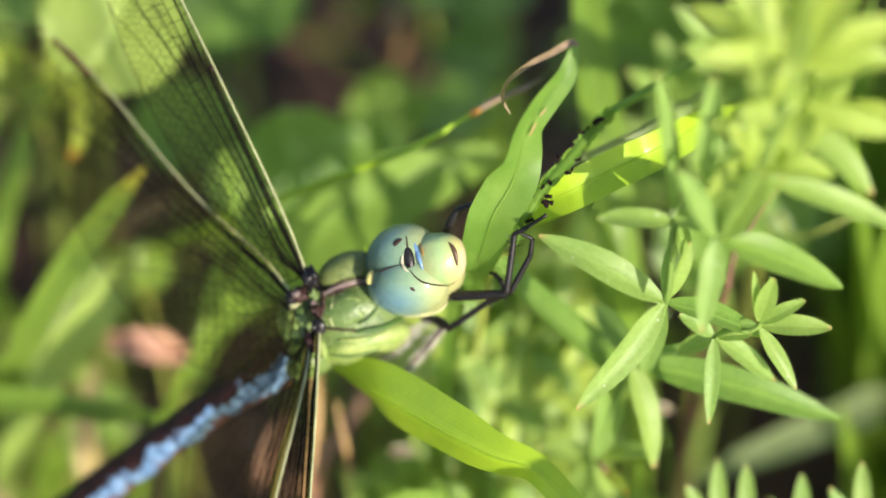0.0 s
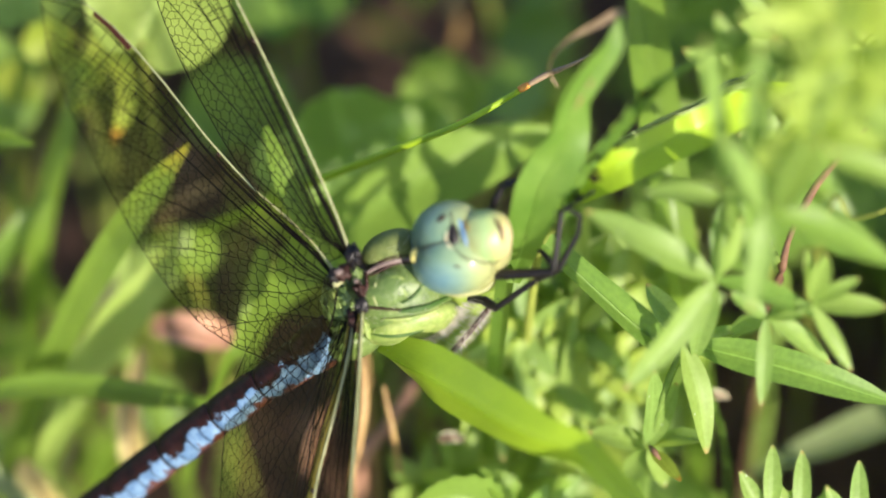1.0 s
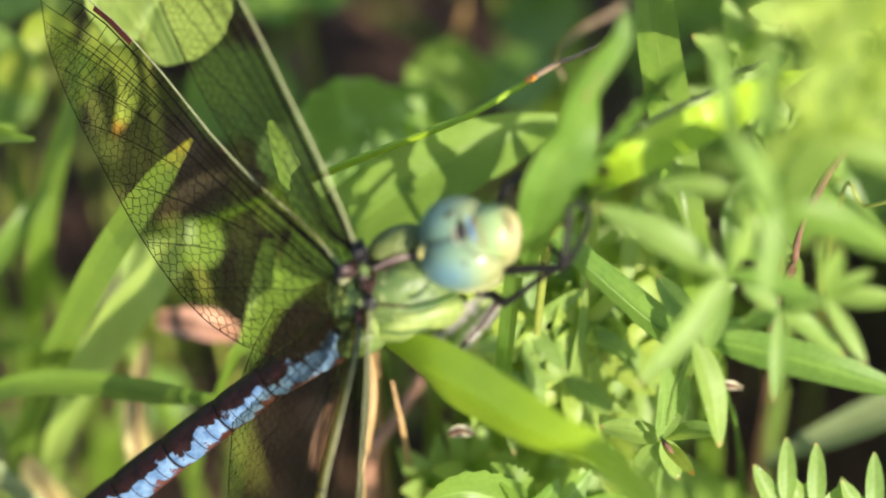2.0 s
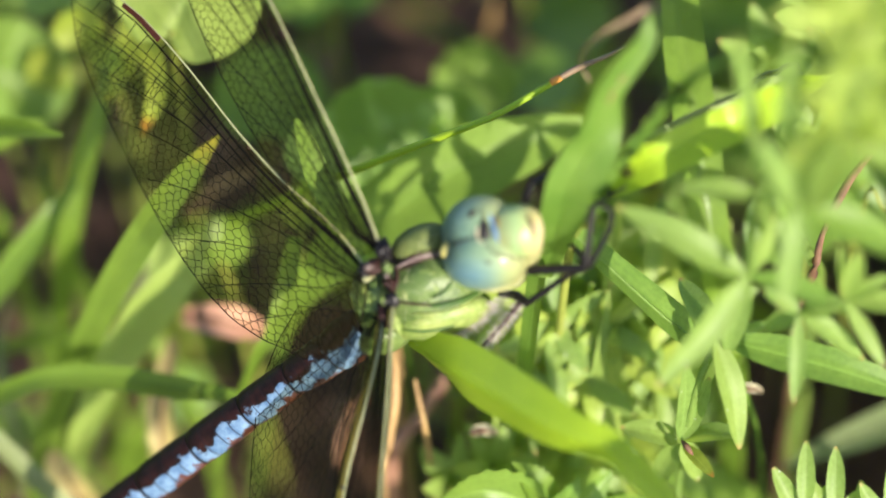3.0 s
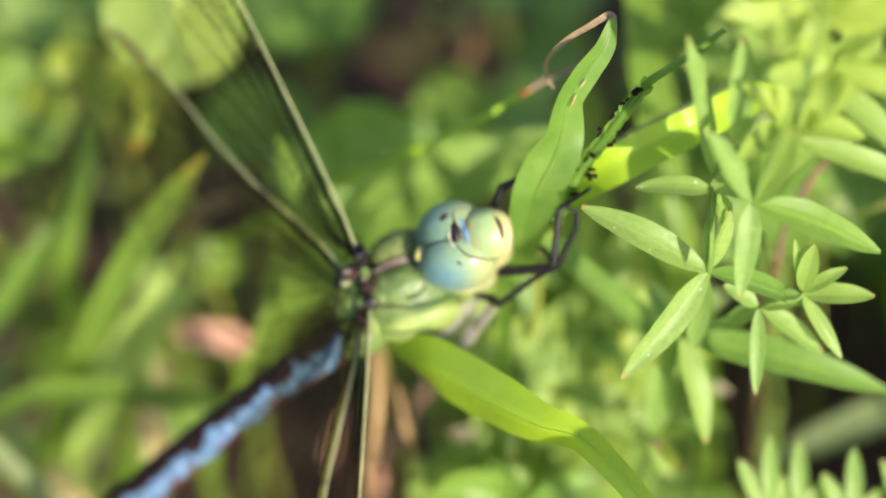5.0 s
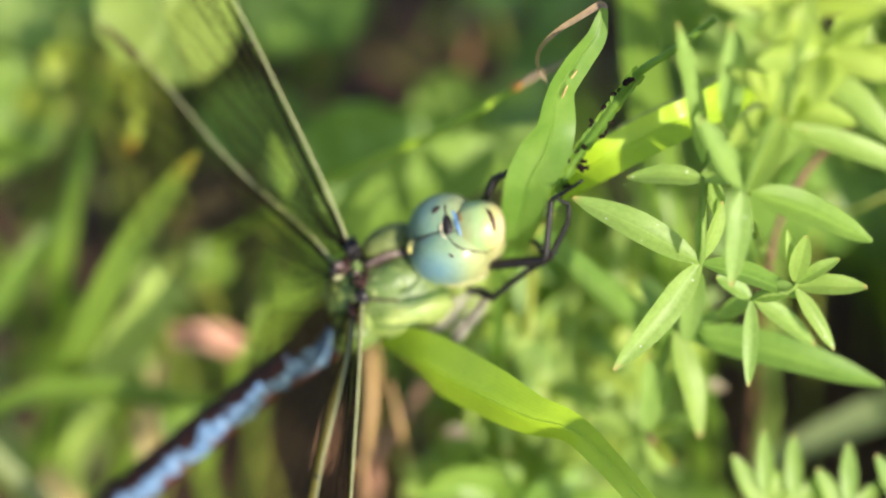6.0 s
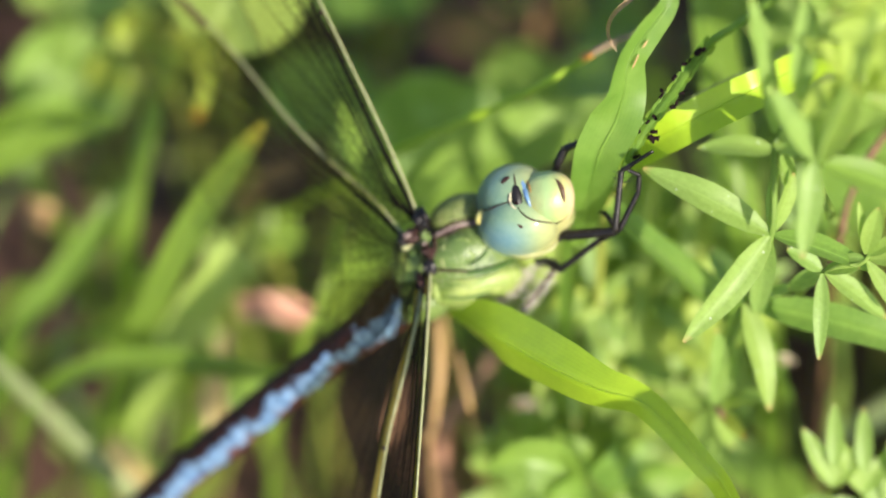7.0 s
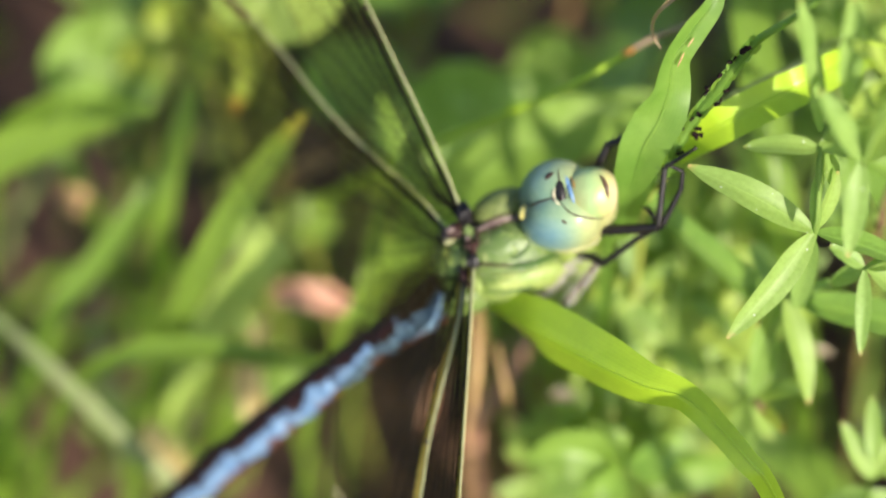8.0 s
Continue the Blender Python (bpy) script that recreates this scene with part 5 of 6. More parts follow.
    pinch = lambda f: (lambda s: f(s) * min(1.0, 0.35 + 7 * s) + front(s) * (1 - min(1.0, 0.35 + 7 * s)))
    fans = [pinch(f) for f in fans]
    for f, e, k in zip(fans, ends, (1.0, 0.5, 1.1, 0.45, 0.8, 0.55, 0.7, 0.6)):
        vein( line(f, 0, e, 30), [0.10 * k, 0.105 * k, 0.08 * k, 0.06, 0.045], 0, 4)
    for f, e, g in ((fans[0], 0.985, 0.45), (fans[1], 0.95, 0.5), (fans[2], 0.86, 0.55)):
        vein( line(lambda s, f=f: f(s) + (s - g) * 2.6 if s > g else f(s), g, min(0.9, e - 0.05), 16), [0.06, 0.05, 0.045], 0, 3)
    # rungs between the front veins
    for fa, fb, s0, s1, gap in ((front, sub, 0.02, nodus, 2.4), (sub, radius, 0.02, nodus, 2.8), (front, radius, nodus, 0.74, 1.5), (radius, fans[0], 0.04, 0.93, 1.5), (fans[0], fans[2], 0.06, 0.84, 1.3)):
        s = s0
        while True:
            s += gap / length * rnd.uniform(0.7, 1.3)
            if s > s1:
                break
            vein( [at(s, fa(s)), at(s + rnd.uniform(-0.006, 0.006), fb(s))], [0.055, 0.055], 1, 3, cap=False)

    # the net of many-sided cells behind them
    def inside(x, c):
        s = x / length
        if s < 0 or s > 0.995 or c > rear(s):
            return False
        return c > (fans[2](s) if s < 0.6 else fans[1](s) if s < 0.94 else rear(s))

    def knot(i, j):
        """Corner points of a jittered honeycomb, finer towards the rear edge."""
        r = random.Random(i * 7919 + j * 104729 + seed)
        x = i + 0.5 * (j % 2)
        x = 1.52 * x - 0.0125 * x * abs(x)
        step = 0.76 - 0.0125 * abs(i)
        y = 1.08 * j - 0.014 * j * j
        return ((x + r.uniform(-0.25, 0.25), y + 0.2 + r.uniform(-0.18, 0.18)), (x + step + r.uniform(-0.25, 0.25), y + 0.55 + r.uniform(-0.18, 0.18)))

    def bit(p, q):
        ip, iq = inside(*p), inside(*q)
        if not ip and not iq:
            return
        if ip != iq:
            good, bad = (p, q) if ip else (q, p)
            for _ in range(6):
                mid = ((good[0] + bad[0]) / 2, (good[1] + bad[1]) / 2)
                good, bad = (mid, bad) if inside(*mid) else (good, mid)
            p, q = (p, good) if ip else (good, q)
        thick = 0.048 - 0.022 * min(1, max(0, p[0] / length))
        vein( [at(p[0] / length, p[1]), at(q[0] / length, q[1])], [thick, thick], 1, 3, cap=False)

    for j in range(0, 24):
        for i in range(-2, 46):
            a, b = knot(i, j)
            bit(a, b)
            bit(b, knot(i + 1, j)[0])
            bit(b, knot(i + (j % 2), j + 1)[0] if j % 2 else knot(i, j + 1)[0])
    part("venation", tubes, VEIN, ob, "net of fine dark veins")
    mark = bmesh.new()
    cells = []
    for k in range(9):
        s = 0.745 + 0.125 * k / 8
        cells.append([mark.verts.new(at(s, f(s)) + N * (0.0001 * z)) for f, z in ((front, 1), (lambda s: front(s) * 0.35 + radius(s) * 0.65, 1), (lambda s: front(s) * 0.35 + radius(s) * 0.65, -1), (front, -1))])
    for p, q in zip(cells, cells[1:]):
        for j in range(4):
            mark.faces.new((p[j], p[(j + 1) % 4], q[(j + 1) % 4], q[j]))
    mark.faces.new(cells[0])
    mark.faces.new(cells[-1][::-1])
    part("wing_mark", mark, STIGMA, ob, "long red-brown wing mark")
    part("wing_notch", lump(bmesh.new(), at(nodus, front(nodus) + 0.3), S * 0.32 * MM, C * 0.24 * MM, N * 0.14 * MM, 12, 8), BROWN, ob, "brown notch halfway along the front edge")
    return ob


FORE_LEAD = [0, -0.3, -0.4, -0.4, -0.3, -0.25, -0.15, -0.05, 0, 0.3, 1.3, 4.4]
FORE_TRAIL = [3.2, 6.0, 7.8, 8.8, 9.4, 9.8, 10.0, 9.8, 9.3, 8.3, 6.9, 4.8]
HIND_LEAD = [0, -0.35, -0.1, 0.4, 0.65, 0.6, 0.3, 0.05, 0, 0.1, 0.8, 4.2]
HIND_TRAIL = [12.6, 14.7, 15.8, 15.9, 15.4, 14.6, 13.5, 12.3, 11.1, 9.7, 7.8, 4.4]

head()
thorax()
abdomen()
legs()
wing(M(-7.4, -4.1, 5.2), M(-17.4, 17.1, 6.0) - M(-7.4, -4.1, 5.2), D(-0.78, 0.2, 0.55), 47, FORE_LEAD, FORE_TRAIL, 0.51, 0, 31, "clear forewing with dark veins")
wing(M(-8.6, -6.6, 6.6), M(-29.9, 16.4, 18.0) - M(-8.6, -6.6, 6.6), D(-0.60, -0.54, 0.45), 46.0, HIND_LEAD, HIND_TRAIL, 0.41, 3.2, 32, "clear broad hindwing with dark veins")
wing(M(-6.0, -9.6, 5.0), M(-7.0, -27.1, 1.0) - M(-6.0, -9.6, 5.0), D(-0.5, 0.0, 0.86), 47, FORE_LEAD, FORE_TRAIL, 0.51, 0, 33, "clear forewing with dark veins, seen edge-on", 0.95, 0.85)
wing(M(-6.9, -11.4, 6.2), M(-9.9, -26.9, 4.5) - M(-6.9, -11.4, 6.2), D(-0.70, 0.0, 0.7), 43.5, HIND_LEAD, HIND_TRAIL, 0.41, 0.0, 34, "clear broad hindwing with dark veins, slightly smoky", 0.75, 0.85)

# ---- undergrowth behind ----
def round_leaf(bm, centre, radius, face, towards, crenate=0.05, teeth=14, cup=0.25):
    """A rounded leaf with a scalloped edge and a notch at its stalk."""
    uvl = bm.loops.layers.uv.verify()
    face = face.normalized()
    y = (towards - face * towards.dot(face)).normalized()
    x = y.cross(face).normalized()
    grid = []
    for i in range(6):
        row = []
        for j in range(56):
            q = 6.28318 * j / 56
            r = i / 5 * radius * (1 + (crenate * abs(math.sin(q * teeth / 2)) if i == 5 else 0)) * (1 - 0.3 * math.exp(-((q - 4.712) / 0.22) ** 2))
            a, b = math.cos(q) * r, math.sin(q) * r * 0.92
            z = cup * radius * ((r / radius) ** 2) * 0.6 + 0.06 * radius * math.sin(3 * q) * (r / radius) - 0.05 * radius * math.exp(-(a / (0.08 * radius)) ** 2)
            row.append((bm.verts.new(centre + (x * a + y * b + face * z) * MM), (0.5 + 0.5 * a / radius, 0.5 + 0.5 * b / radius)))
        grid.append(row)
    for p, q in zip(grid, grid[1:]):
        for j in range(56):
            k = (j + 1) % 56
            quad = (p[j], p[k], q[k], q[j])
            f = bm.faces.new([v for v, _ in quad])
            f.smooth = True
            for loop, (_, uv) in zip(f.loops, quad):
                loop[uvl].uv = uv
    bmesh.ops.remove_doubles(bm, verts=[v for v, _ in grid[0]], dist=1e-7)
    return bm


def herb(centre, radius, material, label, face=None, crenate=0.05, towards=None):
    face = face or D(random.uniform(-0.3, 0.3), random.uniform(-0.1, 0.5), -0.9)
    towards = towards or D(random.uniform(-0.6, 0.6), 1, 0)
    base = centre - towards * radius * 0.6 * MM
    foot = drop_to_ground(base, (random.uniform(-8, 8), random.uniform(-2, 10)))
    ob = thing("wild_herb", foot, label, "wild plant")
    part("leaf", round_leaf(bmesh.new(), centre, radius, face, towards, crenate), material, ob)
    part("stalk", tube(bmesh.new(), [base - face * 0.0002, base.lerp(foot, 0.35) + Vector((0, 0.002, 0)), foot], [0.35, 0.45, 0.5], 10, 6), STEM, ob)
    return ob


herb(M(-28.03, 22.04, 30.0), 8.0, BROAD_SUNLIT, "large pale green rounded leaf in the sun", D(-0.10, -0.20, -0.95), 0.02)
herb(M(-7.40, 6.41, 46.0), 7.4, BROAD_SPOT, "rounded scalloped green leaf with pale spots", D(0.20, -0.20, -0.95), 0.07)
herb(M(-0.27, 7.22, 49.0), 5.6, BROAD_SPOT, "rounded scalloped green leaf with pale spots", D(-0.10, -0.10, -0.90), 0.07)
herb(M(-11.17, 2.13, 50.0), 5.8, BROAD_SPOT, "rounded scalloped green leaf with pale spots", D(0.40, -0.30, -0.90), 0.07)
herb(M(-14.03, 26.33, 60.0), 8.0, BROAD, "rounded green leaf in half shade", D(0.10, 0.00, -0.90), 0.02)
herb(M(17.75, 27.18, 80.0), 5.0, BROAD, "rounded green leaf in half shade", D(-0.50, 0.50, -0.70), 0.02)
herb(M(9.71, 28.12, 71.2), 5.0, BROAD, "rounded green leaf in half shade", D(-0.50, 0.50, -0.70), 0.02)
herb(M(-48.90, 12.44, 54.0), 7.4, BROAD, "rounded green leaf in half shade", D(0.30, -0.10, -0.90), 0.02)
herb(M(-42.87, 24.69, 51.8), 6.4, BROAD_SUNLIT, "rounded light green leaf", D(-0.10, 0.00, -0.90), 0.02)
herb(M(-40.71, 18.03, 46.0), 2.8, YELLOW_HERB, "yellow-green scalloped leaf in the sun", D(0.30, -0.40, -0.90), 0.09)
herb(M(-36.41, 14.45, 44.0), 2.6, YELLOW_HERB, "yellow-green scalloped leaf in the sun", D(-0.20, 0.20, -0.90), 0.09)
herb(M(-34.20, 17.83, 50.0), 2.4, YELLOW_HERB, "yellow-green scalloped leaf in the sun", D(0.10, -0.10, -0.90), 0.09)
herb(M(-44.20, 13.39, 54.0), 2.6, YELLOW_HERB, "yellow-green scalloped leaf in the sun", D(0.40, 0.10, -0.90), 0.09)
herb(M(-37.88, 25.99, 52.0), 3.4, YELLOW_HERB, "yellow-green scalloped leaf in the sun", D(0.20, -0.30, -0.90), 0.09)
herb(M(-29.65, 28.12, 56.0), 3.0, YELLOW_HERB, "yellow-green scalloped leaf in the sun", D(-0.30, 0.10, -0.90), 0.09)
herb(M(-49.82, 24.89, 57.4), 6.0, BROAD_SUNLIT, "rounded light green leaf", D(0.40, -0.20, -0.90), 0.02)
herb(M(-14.5, 5.1, 38.0), 3.4, BROAD_SUNLIT, "small rounded light green leaf", D(0.20, -0.10, -0.90), 0.02)
herb(M(-15.05, -0.85, 36.7), 3.0, YELLOW_HERB, "small yellow-green leaf in the sun", D(0.20, -0.30, -0.90), 0.02)
herb(M(-24.50, -4.99, 44.9), 3.2, BROAD, "small rounded light green leaf", D(0.00, -0.10, -0.90), 0.02)
herb(M(-29.67, -7.65, 51.7), 3.6, BROAD_SUNLIT, "small rounded light green leaf", D(0.30, -0.10, -0.90), 0.02)
herb(M(15.82, -31.82, 27.6), 3.6, BROAD, "toothed green leaf low in the grass", D(0.40, 0.00, -0.90), 0.16)
herb(M(-19.6, 10.6, 55.0), 6.5, BROAD, "rounded green leaf in half shade", D(0.3, 0.3, -0.9), 0.03)
herb(M(-49.1, -28.4, 80.0), 3.8, BROAD, "small green leaf near the ground", D(0.30, -0.10, -0.90), 0.02)
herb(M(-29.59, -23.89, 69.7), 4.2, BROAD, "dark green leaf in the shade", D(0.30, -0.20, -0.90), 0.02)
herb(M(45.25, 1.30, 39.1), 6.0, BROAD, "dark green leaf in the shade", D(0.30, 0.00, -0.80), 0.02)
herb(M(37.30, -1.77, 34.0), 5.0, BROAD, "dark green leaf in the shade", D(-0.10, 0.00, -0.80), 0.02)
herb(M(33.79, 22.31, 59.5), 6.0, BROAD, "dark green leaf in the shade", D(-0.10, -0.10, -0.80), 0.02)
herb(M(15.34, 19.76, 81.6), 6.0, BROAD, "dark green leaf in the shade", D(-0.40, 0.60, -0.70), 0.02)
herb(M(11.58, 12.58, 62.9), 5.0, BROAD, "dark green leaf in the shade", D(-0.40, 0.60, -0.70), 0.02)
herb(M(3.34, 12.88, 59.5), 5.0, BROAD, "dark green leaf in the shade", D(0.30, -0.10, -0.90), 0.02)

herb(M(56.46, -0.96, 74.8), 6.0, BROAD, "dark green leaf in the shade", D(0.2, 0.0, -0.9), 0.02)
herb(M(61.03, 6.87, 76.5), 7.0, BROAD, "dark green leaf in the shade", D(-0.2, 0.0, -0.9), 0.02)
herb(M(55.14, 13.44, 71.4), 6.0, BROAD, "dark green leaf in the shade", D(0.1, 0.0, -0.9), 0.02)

def toothed_leaf(bm, pts, width, face, teeth=10, fold=0.25):
    """A pointed oval leaf with a saw-toothed edge; width in mm."""
    uvl = bm.loops.layers.uv.verify()
    n = teeth * 2
    line = spline(pts, n)
    rows = []
    for i, p in enumerate(line):
        s = i / n
        way = (line[min(i + 1, n)] - line[max(i - 1, 0)]).normalized()
        out = way.cross(face).normalized()
        up = out.cross(way).normalized()
        half = width / 2 * math.sin(math.pi * (0.06 + 0.94 * s) ** 0.72) ** 0.85 * (1.0 if i % 2 else 0.84) + 0.05
        rows.append([(bm.verts.new(p + (out * half * a + up * (abs(a) * half * fold - 0.12 * half * math.sin(i * 3.1416) + 0.10 * half * (i % 2) * abs(a))) * MM), (0.5 + a / 2, s)) for a in (-1, -0.6, -0.25, 0, 0.25, 0.6, 1)])
    for p, q in zip(rows, rows[1:]):
        for j in range(6):
            quad = (p[j], p[j + 1], q[j + 1], q[j])
            f = bm.faces.new([v for v, _ in quad])
            f.smooth = True
            for loop, (_, uv) in zip(f.loops, quad):
                loop[uvl].uv = uv
    return bm


# a toothed herb low in front
nettle = thing("wild_herb", drop_to_ground(M(10.64, -35.27, 31.0)), "bright green herb with saw-toothed pointed leaves", "wild plant")
part("stalk", tube(bmesh.new(), [drop_to_ground(M(10.64, -35.27, 31.0)), M(10.64, -35.27, 29.0), M(11.30, -32.53, 25.0)], [0.6, 0.6, 0.5, 0.4], 12, 6), STEM, nettle)
for base, mid, tip, width, turn in ((M(11.00, -32.67, 25.0), M(4.77, -30.33, 22.0), M(-0.28, -31.43, 23.0), 6.4, D(0.3, -0.3, -0.9)), (M(11.37, -32.53, 25.0), M(9.40, -29.40, 23.0), M(6.99, -27.32, 23.0), 4.0, D(0.5, 0.2, -0.85)), (M(11.48, -32.54, 25.0), M(13.11, -30.75, 23.0), M(14.14, -28.75, 22.0), 2.8, D(0.2, -0.3, -0.9)), (M(12.25, -33.31, 26.0), M(15.31, -30.95, 24.0), M(17.89, -27.91, 24.0), 3.4, D(0.1, -0.4, -0.9)), (M(11.32, -33.19, 26.0), M(8.50, -34.66, 23.0), M(5.42, -35.94, 24.0), 5.0, D(0.3, -0.2, -0.9)), (M(14.13, -33.83, 27.0), M(19.80, -32.60, 29.0), M(23.62, -31.70, 31.0), 5.0, D(0.2, -0.4, -0.9))):
    part("leaf", toothed_leaf(bmesh.new(), [base, mid, tip], width, turn), BROAD, nettle)


# curled yellow-green lobes with an orange tip
for pts, w in (([M(-33.34, 18.56, 36.0), M(-32.26, 15.56, 33.0), M(-31.36, 12.27, 32.0), M(-31.81, 9.25, 32.0), M(-32.85, 6.61, 34.0)], [1.8, 2.3, 2.4, 2.2, 1.6, 0.4]), ([M(-35.61, 15.18, 44.0), M(-35.83, 13.04, 42.0), M(-36.48, 11.19, 42.0), M(-37.32, 9.44, 44.0)], [1.2, 1.7, 1.6, 1.2, 0.3])):
    more = [drop_to_ground(pts[0], (4, 22)), pts[0] + Vector((0.001, 0.004, 0.004))]
    ob = thing("wild_herb", more[0], "curled yellow-green leaf with an orange tip", "wild plant")
    part("leaf", ribbon(bmesh.new(), [more[1], *pts], [0.6, *w], VIEW, 0.5, 22, 4, (0, 0), 0.3), YELLOW_LEAF, ob)
    part("stalk", tube(bmesh.new(), [more[1], more[0].lerp(more[1], 0.6), more[0]], [0.3, 0.4, 0.5], 10, 6), STEM, ob)


# ---- dense bedstraw in the sun behind, each stem with whorls ----
def wild_bedstraw(top, seed, spread=7.0, material=BEDSTRAW, levels=4, label="sunlit bedstraw growing in the undergrowth"):
    rnd = random.Random(seed)
    foot = drop_to_ground(top, (rnd.uniform(-8, 8), rnd.uniform(-4, 12) + (24 if top.x > 0.028 else 0)))
    mid = foot.lerp(top, 0.55) + Vector((rnd.uniform(-3, 3), rnd.uniform(-3, 3), 0)) * MM
    ob = thing("bedstraw", foot, label, "wild plant", "bedstraw stems")
    line = spline([foot, mid, top], 12)
    part("stem", tube(bmesh.new(), line, [0.4, 0.36, 0.25], 0, 4), BEDSTRAW, ob)
    for level in range(levels):
        c = line[12 - 2 * level]
        a0 = rnd.random()
        for k in range(5):
            q = 6.283 * (k + a0 + rnd.uniform(-0.12, 0.12)) / 5
            out = Vector((math.cos(q), math.sin(q), rnd.uniform(0.0, 0.5) if level else 0.9))
            tip = c + out.normalized() * rnd.uniform(0.75, 1.15) * spread * MM
            lance(ob, c, tip, rnd.uniform(2.0, 2.9), UPZ * 0.5 + SUN, rnd.uniform(0.2, 0.8), material, n=7, m=2)


for seed, (top, mat) in enumerate(((M(7.3, -10.9, 34.0), BEDSTRAW), (M(11.4, -15.7, 38.0), BEDSTRAW_TOP), (M(14.6, -12.0, 40.0), BEDSTRAW_TOP), (M(17.8, -17.7, 42.0), BEDSTRAW_TOP), (M(20.5, -10.6, 36.0), BEDSTRAW_TOP), (M(10.0, -6.7, 46.0), BEDSTRAW_TOP), (M(13.8, -7.6, 44.0), BEDSTRAW_TOP), (M(19.6, -23.0, 46.0), BEDSTRAW_TOP), (M(12.9, -21.8, 50.0), BEDSTRAW_TOP))):
    wild_bedstraw(top, 100 + seed, 6.5, mat)
for seed, (top, mat) in enumerate(((M(22.7, -15.9, 44.0), BEDSTRAW_TOP), (M(6.9, -16.7, 52.0), BEDSTRAW_TOP), (M(24.1, -7.6, 48.0), BEDSTRAW), (M(27.4, -0.6, 50.0), BEDSTRAW), (M(17.9, -2.5, 54.0), BEDSTRAW), (M(34.2, 15.1, 34.0), BEDSTRAW), (M(39.5, 6.9, 30.0), BEDSTRAW), (M(48.6, 7.0, 34.0), BEDSTRAW), (M(30.3, 24.8, 56.0), BEDSTRAW))):
    wild_bedstraw(top, 109 + seed, 6.5, mat)
for seed, (top, mat) in enumerate(((M(43.3, 23.7, 30.0), BEDSTRAW_TOP), (M(38.2, 19.9, 28.0), BEDSTRAW), (M(47.7, 16.7, 24.0), BEDSTRAW_TOP), (M(3.0, -11.7, 60.0), BEDSTRAW), (M(25.4, -26.9, 48.0), BEDSTRAW), (M(15.7, -27.4, 46.0), BEDSTRAW), (M(9.4, -12.4, 30.0), BEDSTRAW_TOP), (M(13.5, -16.5, 32.0), BEDSTRAW_TOP), (M(18.7, -13.3, 30.0), BEDSTRAW_TOP))):
    wild_bedstraw(top, 118 + seed, 6.5, mat)
for seed, (top, mat) in enumerate(((M(20.1, -20.3, 34.0), BEDSTRAW_TOP), (M(1.0, -31.0, 36.0), BEDSTRAW), (M(5.4, -29.1, 34.0), BEDSTRAW), (M(9.2, -31.7, 36.0), BEDSTRAW_TOP), (M(12.7, -29.9, 38.0), BEDSTRAW))):
    wild_bedstraw(top, 127 + seed, 6.5, mat)

def sunny_bedstraw(top, seed):
    """A bedstraw stem whose long leaves have turned their faces to the sun."""
    rnd = random.Random(seed)
    foot = drop_to_ground(top, (rnd.uniform(-4, 4), rnd.uniform(2, 12)))
    ob = thing("bedstraw", foot, "pale green bedstraw with long leaves turned to the sun", "wild plant", "bedstraw stems")
    line = spline([foot, foot.lerp(top, 0.5) + RISE * rnd.uniform(-2, 2) * MM, top], 10)
    part("stem", tube(bmesh.new(), line, [0.5, 0.45, 0.3], 0, 5), BEDSTRAW, ob)
    for c in (line[10], line[8], line[6]):
        for k in range(6):
            q = 1.571 + 6.283 * (k + rnd.uniform(-0.3, 0.3)) / 6
            way = SIDE * math.cos(q) * 0.75 + RISE * math.sin(q) * 1.2 + AHEAD * rnd.uniform(-0.3, 0.1)
            lance(ob, c, c + way * rnd.uniform(5.0, 9.0) * MM, rnd.uniform(1.8, 2.7), SUN + VIEW * 0.6 + SIDE * rnd.uniform(-0.3, 0.3), rnd.uniform(0.2, 0.9), rnd.choice((BEDSTRAW, BEDSTRAW_TOP)), n=8, m=2)


for seed, top in enumerate((M(6.57, -10.53, 29.0), M(9.39, -7.43, 30.0), M(11.22, -13.00, 28.0), M(12.53, -9.32, 31.0), M(8.73, -17.35, 28.0), M(14.04, -15.52, 29.0), M(16.57, -9.31, 30.0), M(17.13, -13.00, 28.0), M(19.02, -16.76, 29.0), M(21.68, -7.48, 33.0), M(22.80, -16.17, 30.0), M(13.50, -6.52, 32.0), M(7.22, -13.69, 31.0), M(15.26, -18.60, 28.0), M(19.41, -12.45, 31.0), M(5.35, -8.08, 32.0), M(23.56, -9.99, 33.0), M(26.12, -7.18, 34.0), M(20.97, -10.58, 31.0), M(25.08, -13.42, 32.0), M(28.31, -10.64, 34.0), M(16.34, -7.48, 33.0))):
    sunny_bedstraw(top, 140 + seed)

# two unseen leaves, added out of view so their shade falls on the arching blade
herb(M(43.6, -44.9, -50.6), 5.0, BROAD, "unseen rounded green leaf added to shade the arching blade", SUN.copy(), 0.03, Vector((0, 0.5, 0.8)))

herb(M(50.4, -49.5, -50.6), 4.4, BROAD, "unseen rounded green leaf added to shade the arching blade", SUN.copy(), 0.03, Vector((0, 0.5, 0.8)))


# ---- dry things ----
def dead_leaf(pts, widths, material, label, face=None, fold=0.5):
    bm = ribbon(bmesh.new(), pts, widths, face or VIEW, fold, 14, 4, (0, 25), 0.25, seed=7)
    ob = thing("dead_leaf", pts[0], label, "dead leaf")
    part("blade", bm, material, ob)
    part("rib", tube(bmesh.new(), [p + VIEW * 0.0001 for p in pts], [0.3, 0.25, 0.1], 10, 5), DRY_BROWN, ob)


